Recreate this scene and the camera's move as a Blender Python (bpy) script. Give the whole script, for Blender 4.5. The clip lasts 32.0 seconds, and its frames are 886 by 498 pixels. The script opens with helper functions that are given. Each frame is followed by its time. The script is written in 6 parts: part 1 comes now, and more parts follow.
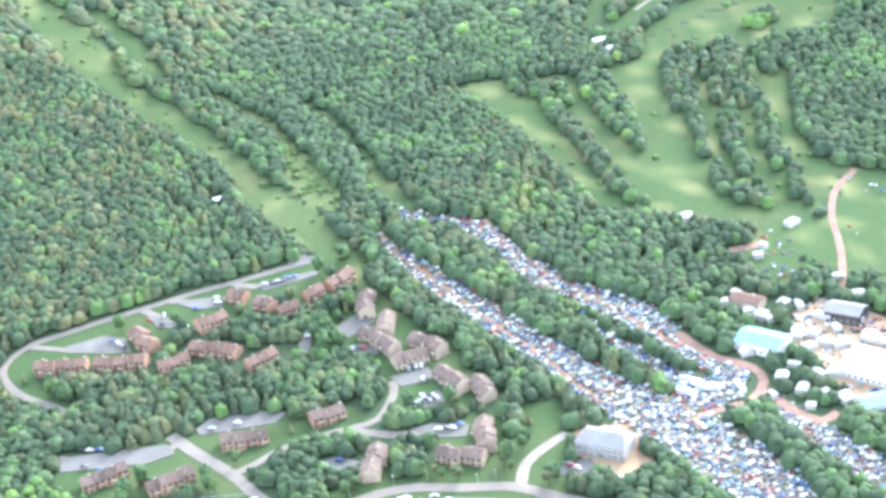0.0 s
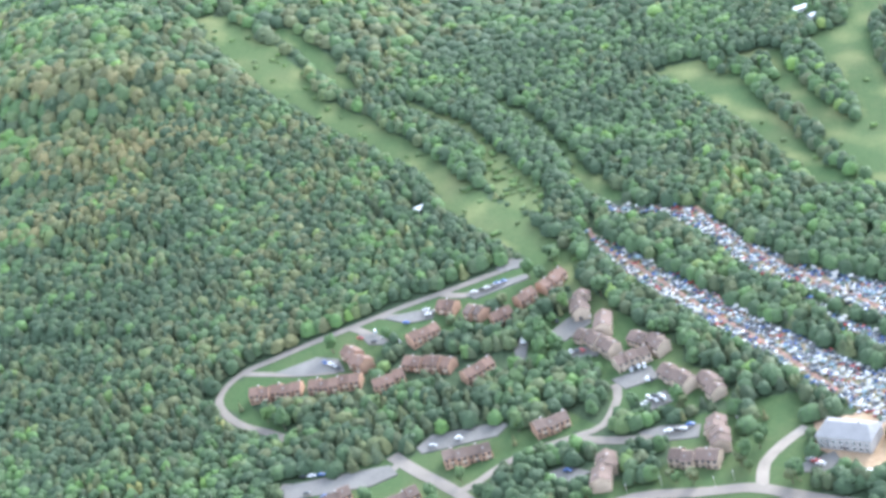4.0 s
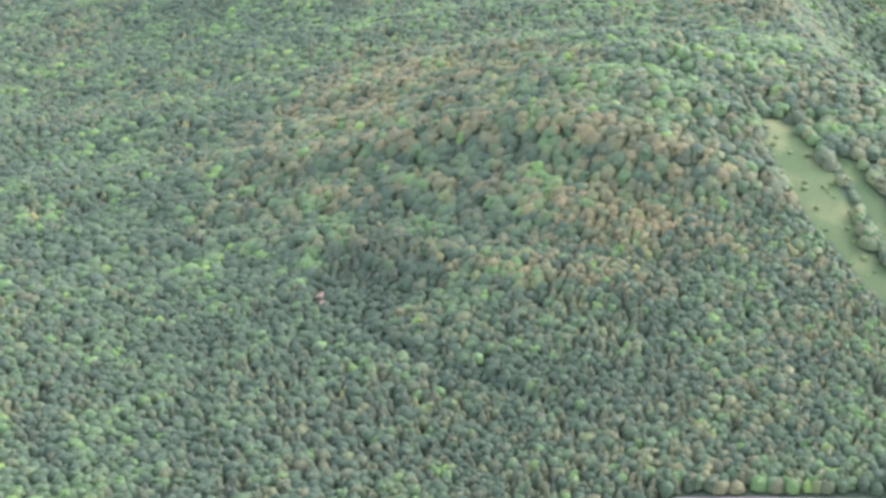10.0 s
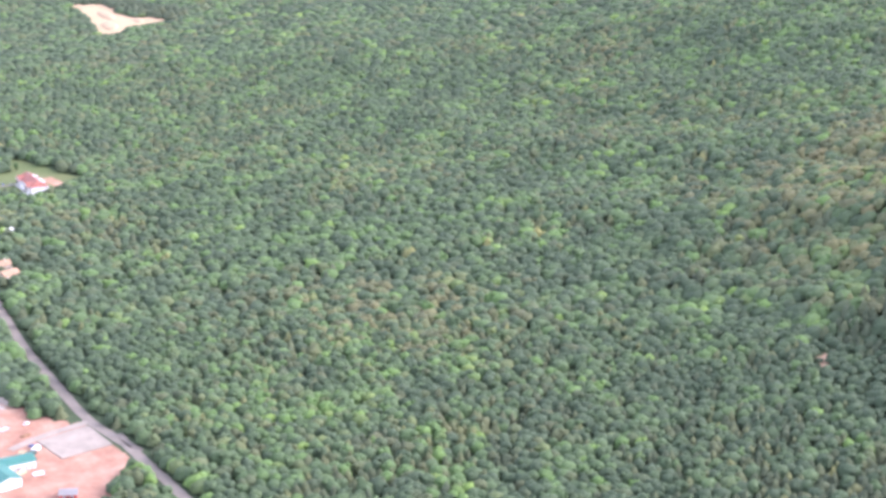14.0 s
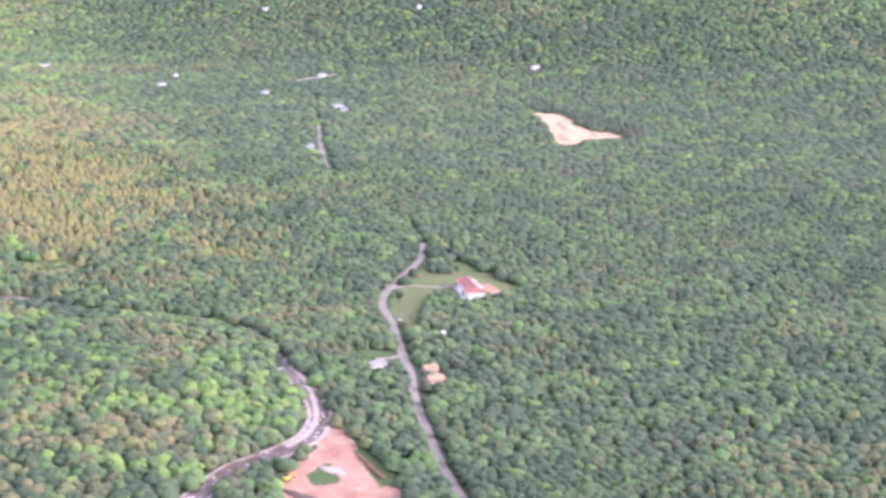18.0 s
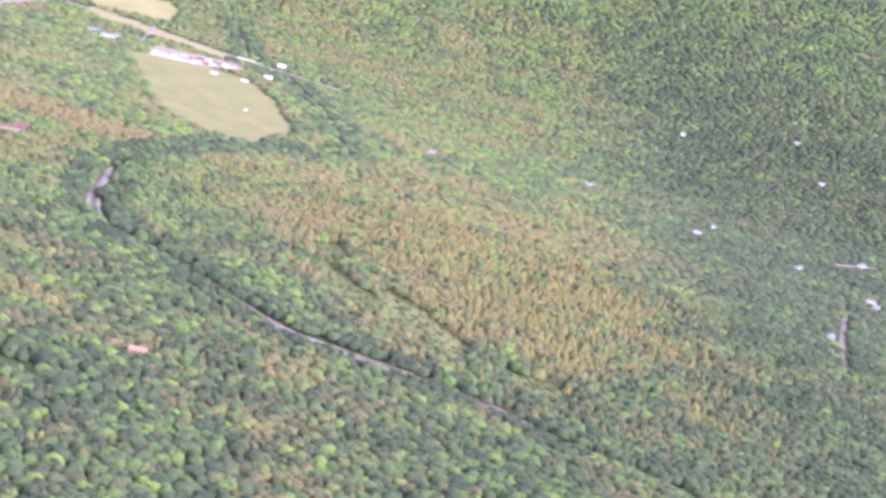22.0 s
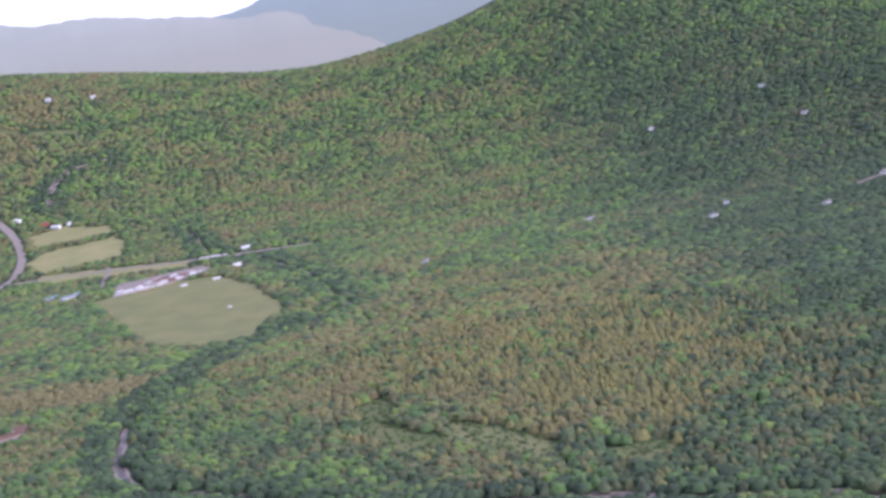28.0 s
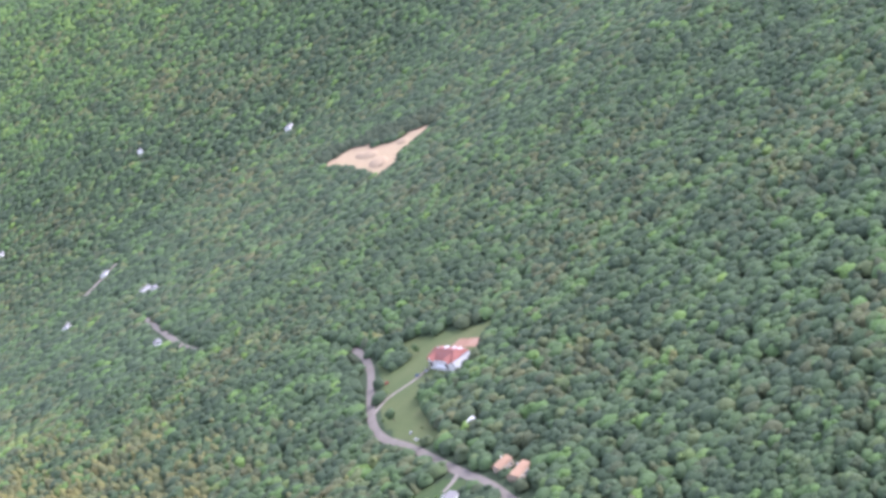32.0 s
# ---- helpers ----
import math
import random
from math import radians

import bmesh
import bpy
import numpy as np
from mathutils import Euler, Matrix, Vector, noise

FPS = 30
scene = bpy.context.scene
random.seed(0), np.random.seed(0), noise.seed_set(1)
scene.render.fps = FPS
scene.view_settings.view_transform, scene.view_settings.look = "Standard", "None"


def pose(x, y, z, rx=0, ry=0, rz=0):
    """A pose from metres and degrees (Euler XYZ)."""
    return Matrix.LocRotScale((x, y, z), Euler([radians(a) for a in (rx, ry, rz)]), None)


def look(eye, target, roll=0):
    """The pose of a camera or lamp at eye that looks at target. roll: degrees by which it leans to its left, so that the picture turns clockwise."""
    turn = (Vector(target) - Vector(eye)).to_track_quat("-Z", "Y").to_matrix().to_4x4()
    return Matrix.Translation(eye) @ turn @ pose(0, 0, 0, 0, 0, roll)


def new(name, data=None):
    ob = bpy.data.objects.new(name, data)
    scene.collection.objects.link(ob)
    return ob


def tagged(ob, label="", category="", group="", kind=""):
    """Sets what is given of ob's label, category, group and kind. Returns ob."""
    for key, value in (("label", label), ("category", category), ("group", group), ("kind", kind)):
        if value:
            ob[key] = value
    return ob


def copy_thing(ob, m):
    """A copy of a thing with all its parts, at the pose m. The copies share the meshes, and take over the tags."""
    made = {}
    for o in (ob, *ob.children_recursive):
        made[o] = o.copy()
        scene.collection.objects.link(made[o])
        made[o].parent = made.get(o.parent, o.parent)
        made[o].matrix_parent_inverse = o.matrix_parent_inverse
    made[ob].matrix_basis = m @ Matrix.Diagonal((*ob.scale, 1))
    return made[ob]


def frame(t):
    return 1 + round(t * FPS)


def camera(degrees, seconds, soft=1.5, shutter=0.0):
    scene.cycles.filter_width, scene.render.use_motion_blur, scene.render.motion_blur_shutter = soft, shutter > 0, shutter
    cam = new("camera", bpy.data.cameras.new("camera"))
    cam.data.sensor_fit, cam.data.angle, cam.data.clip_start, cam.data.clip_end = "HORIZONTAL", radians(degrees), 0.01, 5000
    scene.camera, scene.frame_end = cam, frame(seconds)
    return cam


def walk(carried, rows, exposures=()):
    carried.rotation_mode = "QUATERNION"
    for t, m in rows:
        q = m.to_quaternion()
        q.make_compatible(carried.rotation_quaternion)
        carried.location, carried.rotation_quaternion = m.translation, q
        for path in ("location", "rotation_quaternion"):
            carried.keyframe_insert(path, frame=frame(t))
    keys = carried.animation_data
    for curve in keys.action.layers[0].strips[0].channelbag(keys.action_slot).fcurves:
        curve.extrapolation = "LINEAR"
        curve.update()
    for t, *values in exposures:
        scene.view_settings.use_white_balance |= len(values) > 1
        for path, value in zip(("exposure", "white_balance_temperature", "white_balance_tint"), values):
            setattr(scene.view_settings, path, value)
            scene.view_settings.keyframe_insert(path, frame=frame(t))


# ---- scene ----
S = 430.0                      # metres: the unit of the relief below
EXPOSURES = [  # seconds, stops, white balance
    (0, 3.08, 5550, 8), (2.5, 2.92, 5450, 10), (6, 2.55, 5725, 8), (9, 2.54, 5750, 26), (10, 2.66, 5790, 27), (13, 2.56, 5900, 28), (17, 2.44, 5850, 40), (21, 2.33, 5800, 48),
    (23, 2.2, 5850, 50), (24, 1.9, 5800, 46), (26, 1.75, 5700, 44), (27, 1.55, 5525, 44), (28, 1.2, 5500, 38), (29, 1.75, 5850, 28), (30, 1.75, 5825, 20), (32, 2.05, 5650, 28)]
PATH = [  # seconds, place in metres, heading (to the left from +y), pitch, roll in degrees
    (0, 0.0, -0.0, 453.6, -82.133, -24.320, -8.307),
    (0.5, 3.9, -0.1, 452.1, -80.742, -21.944, -7.052),
    (1, 7.7, 0.1, 450.7, -81.445, -21.014, -3.721),
    (1.5, 11.4, 0.5, 449.4, -78.774, -19.741, -8.881),
    (2, 15.1, 1.2, 448.2, -77.796, -19.476, -8.590),
    (2.5, 19.0, 2.4, 447.1, -76.574, -19.903, -11.697),
    (3, 23.1, 4.1, 446.1, -75.510, -20.799, -9.418),
    (3.5, 27.5, 6.4, 445.3, -75.072, -22.790, -15.874),
    (5.5, 49.5, 26.3, 442.6, -71.331, -26.651, -9.988),
    (6, 55.4, 29.5, 442.1, -72.241, -26.660, -3.469),
    (6.5, 61.2, 32.2, 441.7, -70.690, -25.223, -4.747),
    (7, 66.9, 34.7, 441.2, -69.564, -23.678, -2.491),
    (7.5, 72.4, 36.8, 440.7, -67.457, -22.384, -3.043),
    (8, 77.7, 39.0, 440.3, -66.844, -21.027, -0.058),
    (8.5, 82.9, 41.2, 439.9, -64.479, -19.968, -2.160),
    (9, 88.0, 43.5, 439.7, -61.645, -19.354, -1.935),
    (9.5, 93.1, 46.3, 439.5, -60.035, -18.935, -0.704),
    (10, 98.3, 49.5, 439.3, -57.776, -18.265, -0.513),
    (10.5, 103.5, 53.1, 438.9, -55.205, -18.116, -1.301),
    (11, 108.8, 57.1, 438.4, -53.054, -18.003, -0.364),
    (11.5, 114.1, 61.3, 437.8, -51.039, -17.971, 1.111),
    (12, 119.4, 66.0, 437.1, -48.252, -17.944, 1.214),
    (12.5, 124.7, 71.2, 436.3, -44.942, -17.994, -0.954),
    (13, 129.6, 76.8, 435.5, -44.021, -18.128, 1.515),
    (13.5, 134.3, 82.8, 434.6, -41.658, -17.793, 2.508),
    (14, 138.5, 89.2, 433.8, -39.685, -17.659, 1.672),
    (14.5, 142.7, 95.7, 433.0, -36.281, -17.949, -0.367),
    (16.5, 158.3, 121.9, 430.1, -28.697, -16.632, 4.274),
    (17, 160.8, 130.8, 429.8, -28.483, -15.764, 4.937),
    (17.5, 163.2, 139.8, 429.4, -26.068, -15.105, 3.039),
    (18, 165.7, 148.9, 428.8, -24.011, -14.495, 4.903),
    (18.5, 168.0, 158.2, 428.2, -22.683, -14.038, 7.395),
    (19, 170.2, 167.6, 427.6, -20.173, -13.804, 8.142),
    (19.5, 172.2, 177.1, 426.9, -17.970, -13.597, 8.565),
    (20, 174.0, 186.6, 426.1, -14.707, -13.848, 7.306),
    (20.5, 175.4, 196.1, 425.2, -13.349, -13.974, 11.129),
    (21, 176.3, 205.7, 424.2, -10.650, -13.977, 9.694),
    (21.5, 177.1, 215.1, 423.0, -7.263, -13.580, 12.901),
    (22, 177.6, 224.5, 421.8, -5.559, -12.807, 16.725),
    (22.5, 177.8, 233.9, 420.7, -1.516, -12.728, 13.639),
    (23, 177.9, 243.5, 419.8, 1.724, -13.235, 11.966),
    (23.5, 178.1, 253.3, 418.9, 2.882, -12.633, 6.857),
    (24, 178.3, 263.3, 418.2, 4.805, -12.011, -4.430),
    (24.5, 178.8, 273.6, 417.6, 5.851, -11.456, 0.946),
    (26.5, 180.5, 319.9, 420.7, 3.660, -9.764, -2.620),
    (27, 180.6, 330.6, 419.4, -0.282, -7.645, -6.830),
    (27.5, 180.7, 341.2, 417.7, 0.000, -8.163, -14.200),
    (28, 181.0, 351.6, 415.7, -5.014, -9.747, -9.176),
    (28.5, 181.6, 362.0, 413.6, -9.526, -10.623, -12.168),
    (29, 182.5, 372.2, 411.5, -10.431, -14.405, -17.559),
    (29.5, 183.5, 382.6, 409.6, -14.298, -16.116, -9.803),
    (30, 184.5, 393.2, 407.8, -20.478, -17.193, -8.522),
    (30.5, 185.6, 403.7, 406.2, -22.803, -13.448, -16.519),
    (31, 187.1, 414.0, 404.6, -24.581, -14.576, -14.303),
    (31.5, 188.7, 424.4, 403.3, -29.818, -13.203, -14.458),
    (32, 190.4, 434.9, 402.1, -31.524, -14.500, -30.172),
]


def flown(x, y, z, yaw, pitch, roll):
    yaw, pitch = radians(yaw), radians(pitch)
    way = Vector((-math.sin(yaw) * math.cos(pitch), math.cos(yaw) * math.cos(pitch), math.sin(pitch)))
    eye = Vector((x, y, z))
    return look(eye, eye + way * 100, roll)


cam = camera(30.13, 32.0, soft=3.5)
walk(cam, [(row[0], flown(*row[1:])) for row in PATH], EXPOSURES)

# ---- light: a hazy sun high over the ski hill, and the sky
SUN_AZ, SUN_EL = (0.86, -0.5), 32
world = bpy.data.worlds.new("world")
scene.world = world
world.use_nodes = True
wn = world.node_tree.nodes
sky = wn.new("ShaderNodeTexSky")
sky.sky_type, sky.sun_disc = "NISHITA", False
sky.sun_elevation = radians(SUN_EL)
sky.sun_rotation = math.atan2(SUN_AZ[0], SUN_AZ[1])
sky.dust_density = 1.5
wn["Background"].inputs["Strength"].default_value = 0.15
way = wn.new("ShaderNodeTexCoord")
split, join, floor_z = wn.new("ShaderNodeSeparateXYZ"), wn.new("ShaderNodeCombineXYZ"), wn.new("ShaderNodeMath")
floor_z.operation = "MAXIMUM"
floor_z.inputs[1].default_value = 0.06      # the haze at the horizon goes on below it
link = world.node_tree.links.new
link(way.outputs["Generated"], split.inputs[0])
link(split.outputs[0], join.inputs[0]), link(split.outputs[1], join.inputs[1])
link(split.outputs[2], floor_z.inputs[0]), link(floor_z.outputs[0], join.inputs[2])
link(join.outputs[0], sky.inputs["Vector"])
haze = wn.new("ShaderNodeHueSaturation")
haze.inputs["Saturation"].default_value = 0.36      # a milky summer sky
link(sky.outputs[0], haze.inputs["Color"])
link(haze.outputs[0], wn["Background"].inputs["Color"])
sun = new("sun", bpy.data.lights.new("sun", "SUN"))
sun.data.energy, sun.data.angle, sun.data.color = 0.65, radians(30.0), (1.0, 0.89, 0.72)
flat = Vector(SUN_AZ).normalized() * math.cos(radians(SUN_EL))
sun.matrix_world = look((0, 0, 900), Vector((0, 0, 900)) - Vector((flat.x, flat.y, math.sin(radians(SUN_EL)))))


# ---- materials
def nodes_of(name, rough=0.8, metal=0.0):
    m = bpy.data.materials.new(name)
    m.use_nodes = True
    nt = m.node_tree
    b = nt.nodes["Principled BSDF"]
    b.inputs["Roughness"].default_value, b.inputs["Metallic"].default_value = rough, metal
    b.inputs["Specular IOR Level"].default_value = 0.3
    return m, nt, b


def noise_node(nt, scale, detail=4.0, rough=0.6):
    c = nt.nodes.new("ShaderNodeNewGeometry")
    n = nt.nodes.new("ShaderNodeTexNoise")
    n.inputs["Scale"].default_value, n.inputs["Detail"].default_value, n.inputs["Roughness"].default_value = scale, detail, rough
    nt.links.new(c.outputs["Position"], n.inputs["Vector"])
    return n.outputs["Fac"]


def ramp_node(nt, fac, stops):
    r = nt.nodes.new("ShaderNodeValToRGB")
    while len(r.color_ramp.elements) < len(stops):
        r.color_ramp.elements.new(0.5)
    for e, (p, c) in zip(r.color_ramp.elements, stops):
        e.position, e.color = p, (*c, 1)
    nt.links.new(fac, r.inputs[0])
    return r.outputs[0]


def mix_node(nt, fac, a, b, kind="MIX"):
    m = nt.nodes.new("ShaderNodeMix")
    m.data_type, m.blend_type = "RGBA", kind
    for socket, value in ((m.inputs[0], fac), (m.inputs[6], a), (m.inputs[7], b)):
        if isinstance(value, (int, float)):
            socket.default_value = value
        elif isinstance(value, tuple):
            socket.default_value = (*value, 1)
        else:
            nt.links.new(value, socket)
    return m.outputs[2]


def sum_node(nt, kind, a, b):
    m = nt.nodes.new("ShaderNodeMath")
    m.operation, m.use_clamp = kind, kind == "ADD"
    for socket, value in zip(m.inputs, (a, b)):
        if isinstance(value, (int, float)):
            socket.default_value = value
        else:
            nt.links.new(value, socket)
    return m.outputs[0]


def attr_node(nt, name):
    a = nt.nodes.new("ShaderNodeAttribute")
    a.attribute_name = name
    return a.outputs["Fac"]


def bump_node(nt, b, height, strength, dist):
    n = nt.nodes.new("ShaderNodeBump")
    n.inputs["Strength"].default_value, n.inputs["Distance"].default_value = strength, dist
    nt.links.new(height, n.inputs["Height"])
    nt.links.new(n.outputs[0], b.inputs["Normal"])


def mat(name, colour, rough=0.8, metal=0.0, fine=3.0, wide=0.15, vary=0.35, each=0.0):
    """A surface with grain and broad stains; each: how far single pieces differ."""
    m, nt, b = nodes_of(name, rough, metal)
    dark, light = tuple(c * (1 - vary) for c in colour), tuple(min(c * (1 + vary), 0.9) for c in colour)
    c = ramp_node(nt, noise_node(nt, wide), [(0.3, dark), (0.7, light)])
    g = ramp_node(nt, noise_node(nt, fine, 6.0), [(0.3, tuple(v * 0.75 for v in colour)), (0.7, tuple(min(v * 1.25, 0.92) for v in colour))])
    c = mix_node(nt, 0.5, c, g)
    if each:
        o = nt.nodes.new("ShaderNodeObjectInfo")
        t = ramp_node(nt, o.outputs["Random"], [(0.0, (1 - each,) * 3), (1.0, (1 + each * 0.4,) * 3)])
        c = mix_node(nt, 1.0, c, t, "MULTIPLY")
    nt.links.new(c, b.inputs["Base Color"])
    bump_node(nt, b, noise_node(nt, fine, 5.0), 0.25, 0.1)
    return m


def leaf_mat(name, stops, brown):
    """Leaves: the tone of each tree, browning for dry trees and valley sun, and clumps of lighter and darker leaves."""
    m, nt, b = nodes_of(name, 0.75)
    fine = noise_node(nt, 0.55, 5.0, 0.75)
    tone = sum_node(nt, "ADD", attr_node(nt, "tone"), sum_node(nt, "MULTIPLY", sum_node(nt, "SUBTRACT", fine, 0.5), 1.0))
    c = ramp_node(nt, tone, stops)
    c = mix_node(nt, attr_node(nt, "dry_sunlit"), c, ramp_node(nt, fine, [(0.3, tuple(v * 0.6 for v in brown)), (0.7, tuple(v * 1.4 for v in brown))]))
    nt.links.new(c, b.inputs["Base Color"])
    b.inputs["Specular IOR Level"].default_value = 0.15
    cells = nt.nodes.new("ShaderNodeTexVoronoi")                  # sprays of leaves
    cells.inputs["Scale"].default_value = 0.62
    nt.links.new(nt.nodes.new("ShaderNodeNewGeometry").outputs["Position"], cells.inputs["Vector"])
    sprays = sum_node(nt, "SUBTRACT", sum_node(nt, "MULTIPLY", noise_node(nt, 1.4, 4.0, 0.7), 0.9), cells.outputs["Distance"])
    bump_node(nt, b, sprays, 0.5, 1.1)
    return m


LEAF = leaf_mat("leaves", [(0.0, (0.046, 0.07, 0.04)), (0.35, (0.069, 0.107, 0.05)), (0.65, (0.089, 0.156, 0.05)), (1.0, (0.143, 0.222, 0.054))], (0.175, 0.148, 0.068))
NEEDLE = leaf_mat("needles", [(0.0, (0.06, 0.08, 0.048)), (0.5, (0.11, 0.126, 0.058)), (1.0, (0.185, 0.185, 0.066))], (0.195, 0.165, 0.062))
BARK = mat("bark", (0.12, 0.09, 0.065), 0.9, fine=4.0)


def ground_mat():
    m, nt, b = nodes_of("meadow_and_forest_floor", 0.95)
    wide, fine = noise_node(nt, 0.02, 5.0), noise_node(nt, 0.4, 6.0, 0.7)
    floor = ramp_node(nt, fine, [(0.3, (0.04, 0.058, 0.035)), (0.7, (0.075, 0.105, 0.055))])
    grass = mix_node(nt, 0.5, ramp_node(nt, wide, [(0.3, (0.045, 0.088, 0.034)), (0.5, (0.064, 0.1, 0.041)), (0.7, (0.108, 0.12, 0.058))]),
                     ramp_node(nt, fine, [(0.3, (0.044, 0.078, 0.032)), (0.7, (0.09, 0.12, 0.052))]))
    straw = mix_node(nt, 0.5, ramp_node(nt, wide, [(0.35, (0.2, 0.222, 0.1)), (0.65, (0.34, 0.3, 0.15))]),
                     ramp_node(nt, fine, [(0.3, (0.2, 0.22, 0.085)), (0.7, (0.31, 0.285, 0.13))]))
    grass = mix_node(nt, attr_node(nt, "straw"), grass, straw)
    dirt = mix_node(nt, 0.4, ramp_node(nt, noise_node(nt, 0.06, 5.0), [(0.35, (0.2, 0.105, 0.068)), (0.5, (0.31, 0.18, 0.125)), (0.65, (0.4, 0.275, 0.2))]),
                    ramp_node(nt, fine, [(0.3, (0.22, 0.115, 0.085)), (0.7, (0.41, 0.24, 0.19))]))
    sand = ramp_node(nt, fine, [(0.3, (0.3, 0.22, 0.13)), (0.7, (0.5, 0.39, 0.25))])
    dirt = mix_node(nt, attr_node(nt, "sand"), dirt, sand)
    jag = sum_node(nt, "MULTIPLY", sum_node(nt, "SUBTRACT", fine, 0.5), 0.8)
    edge = [(0.4, (0, 0, 0)), (0.6, (1, 1, 1))]
    c = mix_node(nt, ramp_node(nt, sum_node(nt, "ADD", attr_node(nt, "grass"), jag), edge), floor, grass)
    c = mix_node(nt, ramp_node(nt, sum_node(nt, "ADD", attr_node(nt, "dirt"), jag), edge), c, dirt)
    nt.links.new(c, b.inputs["Base Color"])
    b.inputs["Specular IOR Level"].default_value = 0.08
    bump_node(nt, b, fine, 0.5, 0.6)
    return m


GROUND = ground_mat()
ASPHALT = mat("worn_asphalt", (0.192, 0.168, 0.142), 0.9, fine=1.2, wide=0.08, vary=0.25)
LOT_ASPHALT = mat("grey_lot_asphalt", (0.15, 0.142, 0.13), 0.9, fine=0.9, wide=0.07, vary=0.35)
GRAVEL = mat("pale_gravel", (0.25, 0.218, 0.182), 0.95, fine=1.5, wide=0.1, vary=0.3)
RED_DIRT = mat("red_dirt", (0.25, 0.155, 0.118), 0.95, fine=1.0, wide=0.1)
STONES = mat("river_stones", (0.31, 0.265, 0.22), 0.9, fine=0.8, wide=0.2, vary=0.45)


def river_mat():
    m, nt, b = nodes_of("brown_river_with_rapids", 0.35)
    base = ramp_node(nt, noise_node(nt, 0.12), [(0.3, (0.06, 0.042, 0.033)), (0.7, (0.13, 0.10, 0.085))])
    foam = ramp_node(nt, noise_node(nt, 0.22, 5.0, 0.7), [(0.57, (0, 0, 0)), (0.64, (1, 1, 1))])
    nt.links.new(mix_node(nt, foam, base, (0.46, 0.42, 0.40)), b.inputs["Base Color"])
    b.inputs["Specular IOR Level"].default_value = 0.15
    bump_node(nt, b, noise_node(nt, 0.8, 4.0), 0.4, 0.2)
    return m


WATER = river_mat()
COURT = mat("pale_court_concrete", (0.25, 0.225, 0.18), 0.85, fine=0.6, wide=0.1, vary=0.2)
COURT_GREEN = mat("green_court_paint", (0.07, 0.15, 0.108), 0.8, fine=0.5, wide=0.12, vary=0.25)
COURT_GREY = mat("grey_court_paint", (0.105, 0.125, 0.13), 0.85, fine=0.5, wide=0.12, vary=0.3)
WHITE = mat("white_paint", (0.66, 0.66, 0.65), 0.6, vary=0.08)
NET = mat("pale_net", (0.16, 0.24, 0.19), 0.9, vary=0.1)
LINE = mat("line_paint", (0.45, 0.47, 0.45), 0.7, vary=0.1)
CEDAR = mat("cedar_walls", (0.40, 0.245, 0.165), 0.8, fine=2.5, wide=0.3, vary=0.3, each=0.25)
TAN = mat("tan_walls", (0.42, 0.33, 0.25), 0.8, fine=2.5, wide=0.3, vary=0.25, each=0.2)
SHINGLE = mat("brown_shingles", (0.135, 0.097, 0.079), 0.9, fine=2.0, wide=0.35, vary=0.3, each=0.3)
SHINGLE_RED = mat("reddish_shingles", (0.155, 0.098, 0.074), 0.9, fine=2.0, wide=0.35, vary=0.3, each=0.3)
ROOF_RED = mat("red_metal_roof", (0.26, 0.1, 0.078), 0.6, fine=2.0, vary=0.25)
ROOF_GREEN = mat("grey_green_roof", (0.075, 0.1, 0.09), 0.7, fine=2.0, wide=0.3, vary=0.25)
ROOF_TEAL = mat("teal_metal_roof", (0.045, 0.155, 0.13), 0.55, fine=2.0, vary=0.2)
ROOF_TURQ = mat("pale_turquoise_roof", (0.13, 0.29, 0.28), 0.6, fine=2.0, vary=0.2)
ROOF_PALE = mat("cream_roof", (0.50, 0.40, 0.25), 0.6, vary=0.18)
ROOF_GREY = mat("grey_roof", (0.2, 0.195, 0.195), 0.8, fine=2.0, vary=0.25)
ROOF_TAN = mat("light_brown_shingles", (0.31, 0.2, 0.13), 0.85, fine=2.0, vary=0.2)
BRICK_RED = mat("red_walls", (0.42, 0.085, 0.06), 0.8, fine=2.0, vary=0.25)
ORANGE = mat("orange_walls", (0.66, 0.16, 0.055), 0.75, fine=2.0, vary=0.2)
STONE = mat("grey_stone_walls", (0.38, 0.35, 0.33), 0.85, fine=1.5, vary=0.3)
PLASTER = mat("white_walls", (0.66, 0.66, 0.64), 0.75, fine=2.0, vary=0.08)
DARK = mat("dark_timber", (0.06, 0.045, 0.04), 0.8, vary=0.3)
GLASS = mat("window_glass", (0.05, 0.06, 0.07), 0.08, vary=0.3)
RUBBER = mat("tyre_rubber", (0.02, 0.02, 0.02), 0.85, vary=0.2)
STEEL = mat("galvanised_steel", (0.5, 0.5, 0.5), 0.45, metal=0.8, vary=0.15)
YELLOW = mat("yellow_paint", (0.70, 0.42, 0.04), 0.5, vary=0.15)
POOL = mat("dark_pool_water", (0.03, 0.045, 0.06), 0.08, vary=0.3)
SILT = mat("silty_river_pool", (0.2, 0.175, 0.158), 0.3, fine=0.5, wide=0.1, vary=0.2)
SOIL = mat("dark_wet_soil", (0.13, 0.085, 0.065), 0.95, fine=1.0, wide=0.2, vary=0.35)
LOGS = mat("cut_logs", (0.22, 0.13, 0.08), 0.9, fine=3.0, vary=0.4)
CAR_PAINT = [mat("car_" + n, c, 0.3, vary=0.05) for n, c in (("white", (0.75, 0.75, 0.74)), ("silver", (0.45, 0.46, 0.47)), ("black", (0.03, 0.03, 0.035)), ("blue", (0.06, 0.12, 0.32)), ("red", (0.38, 0.05, 0.04)))]
CLOTH_NAMES = ("white", "blue", "green", "orange", "grey", "sky_blue", "cream")
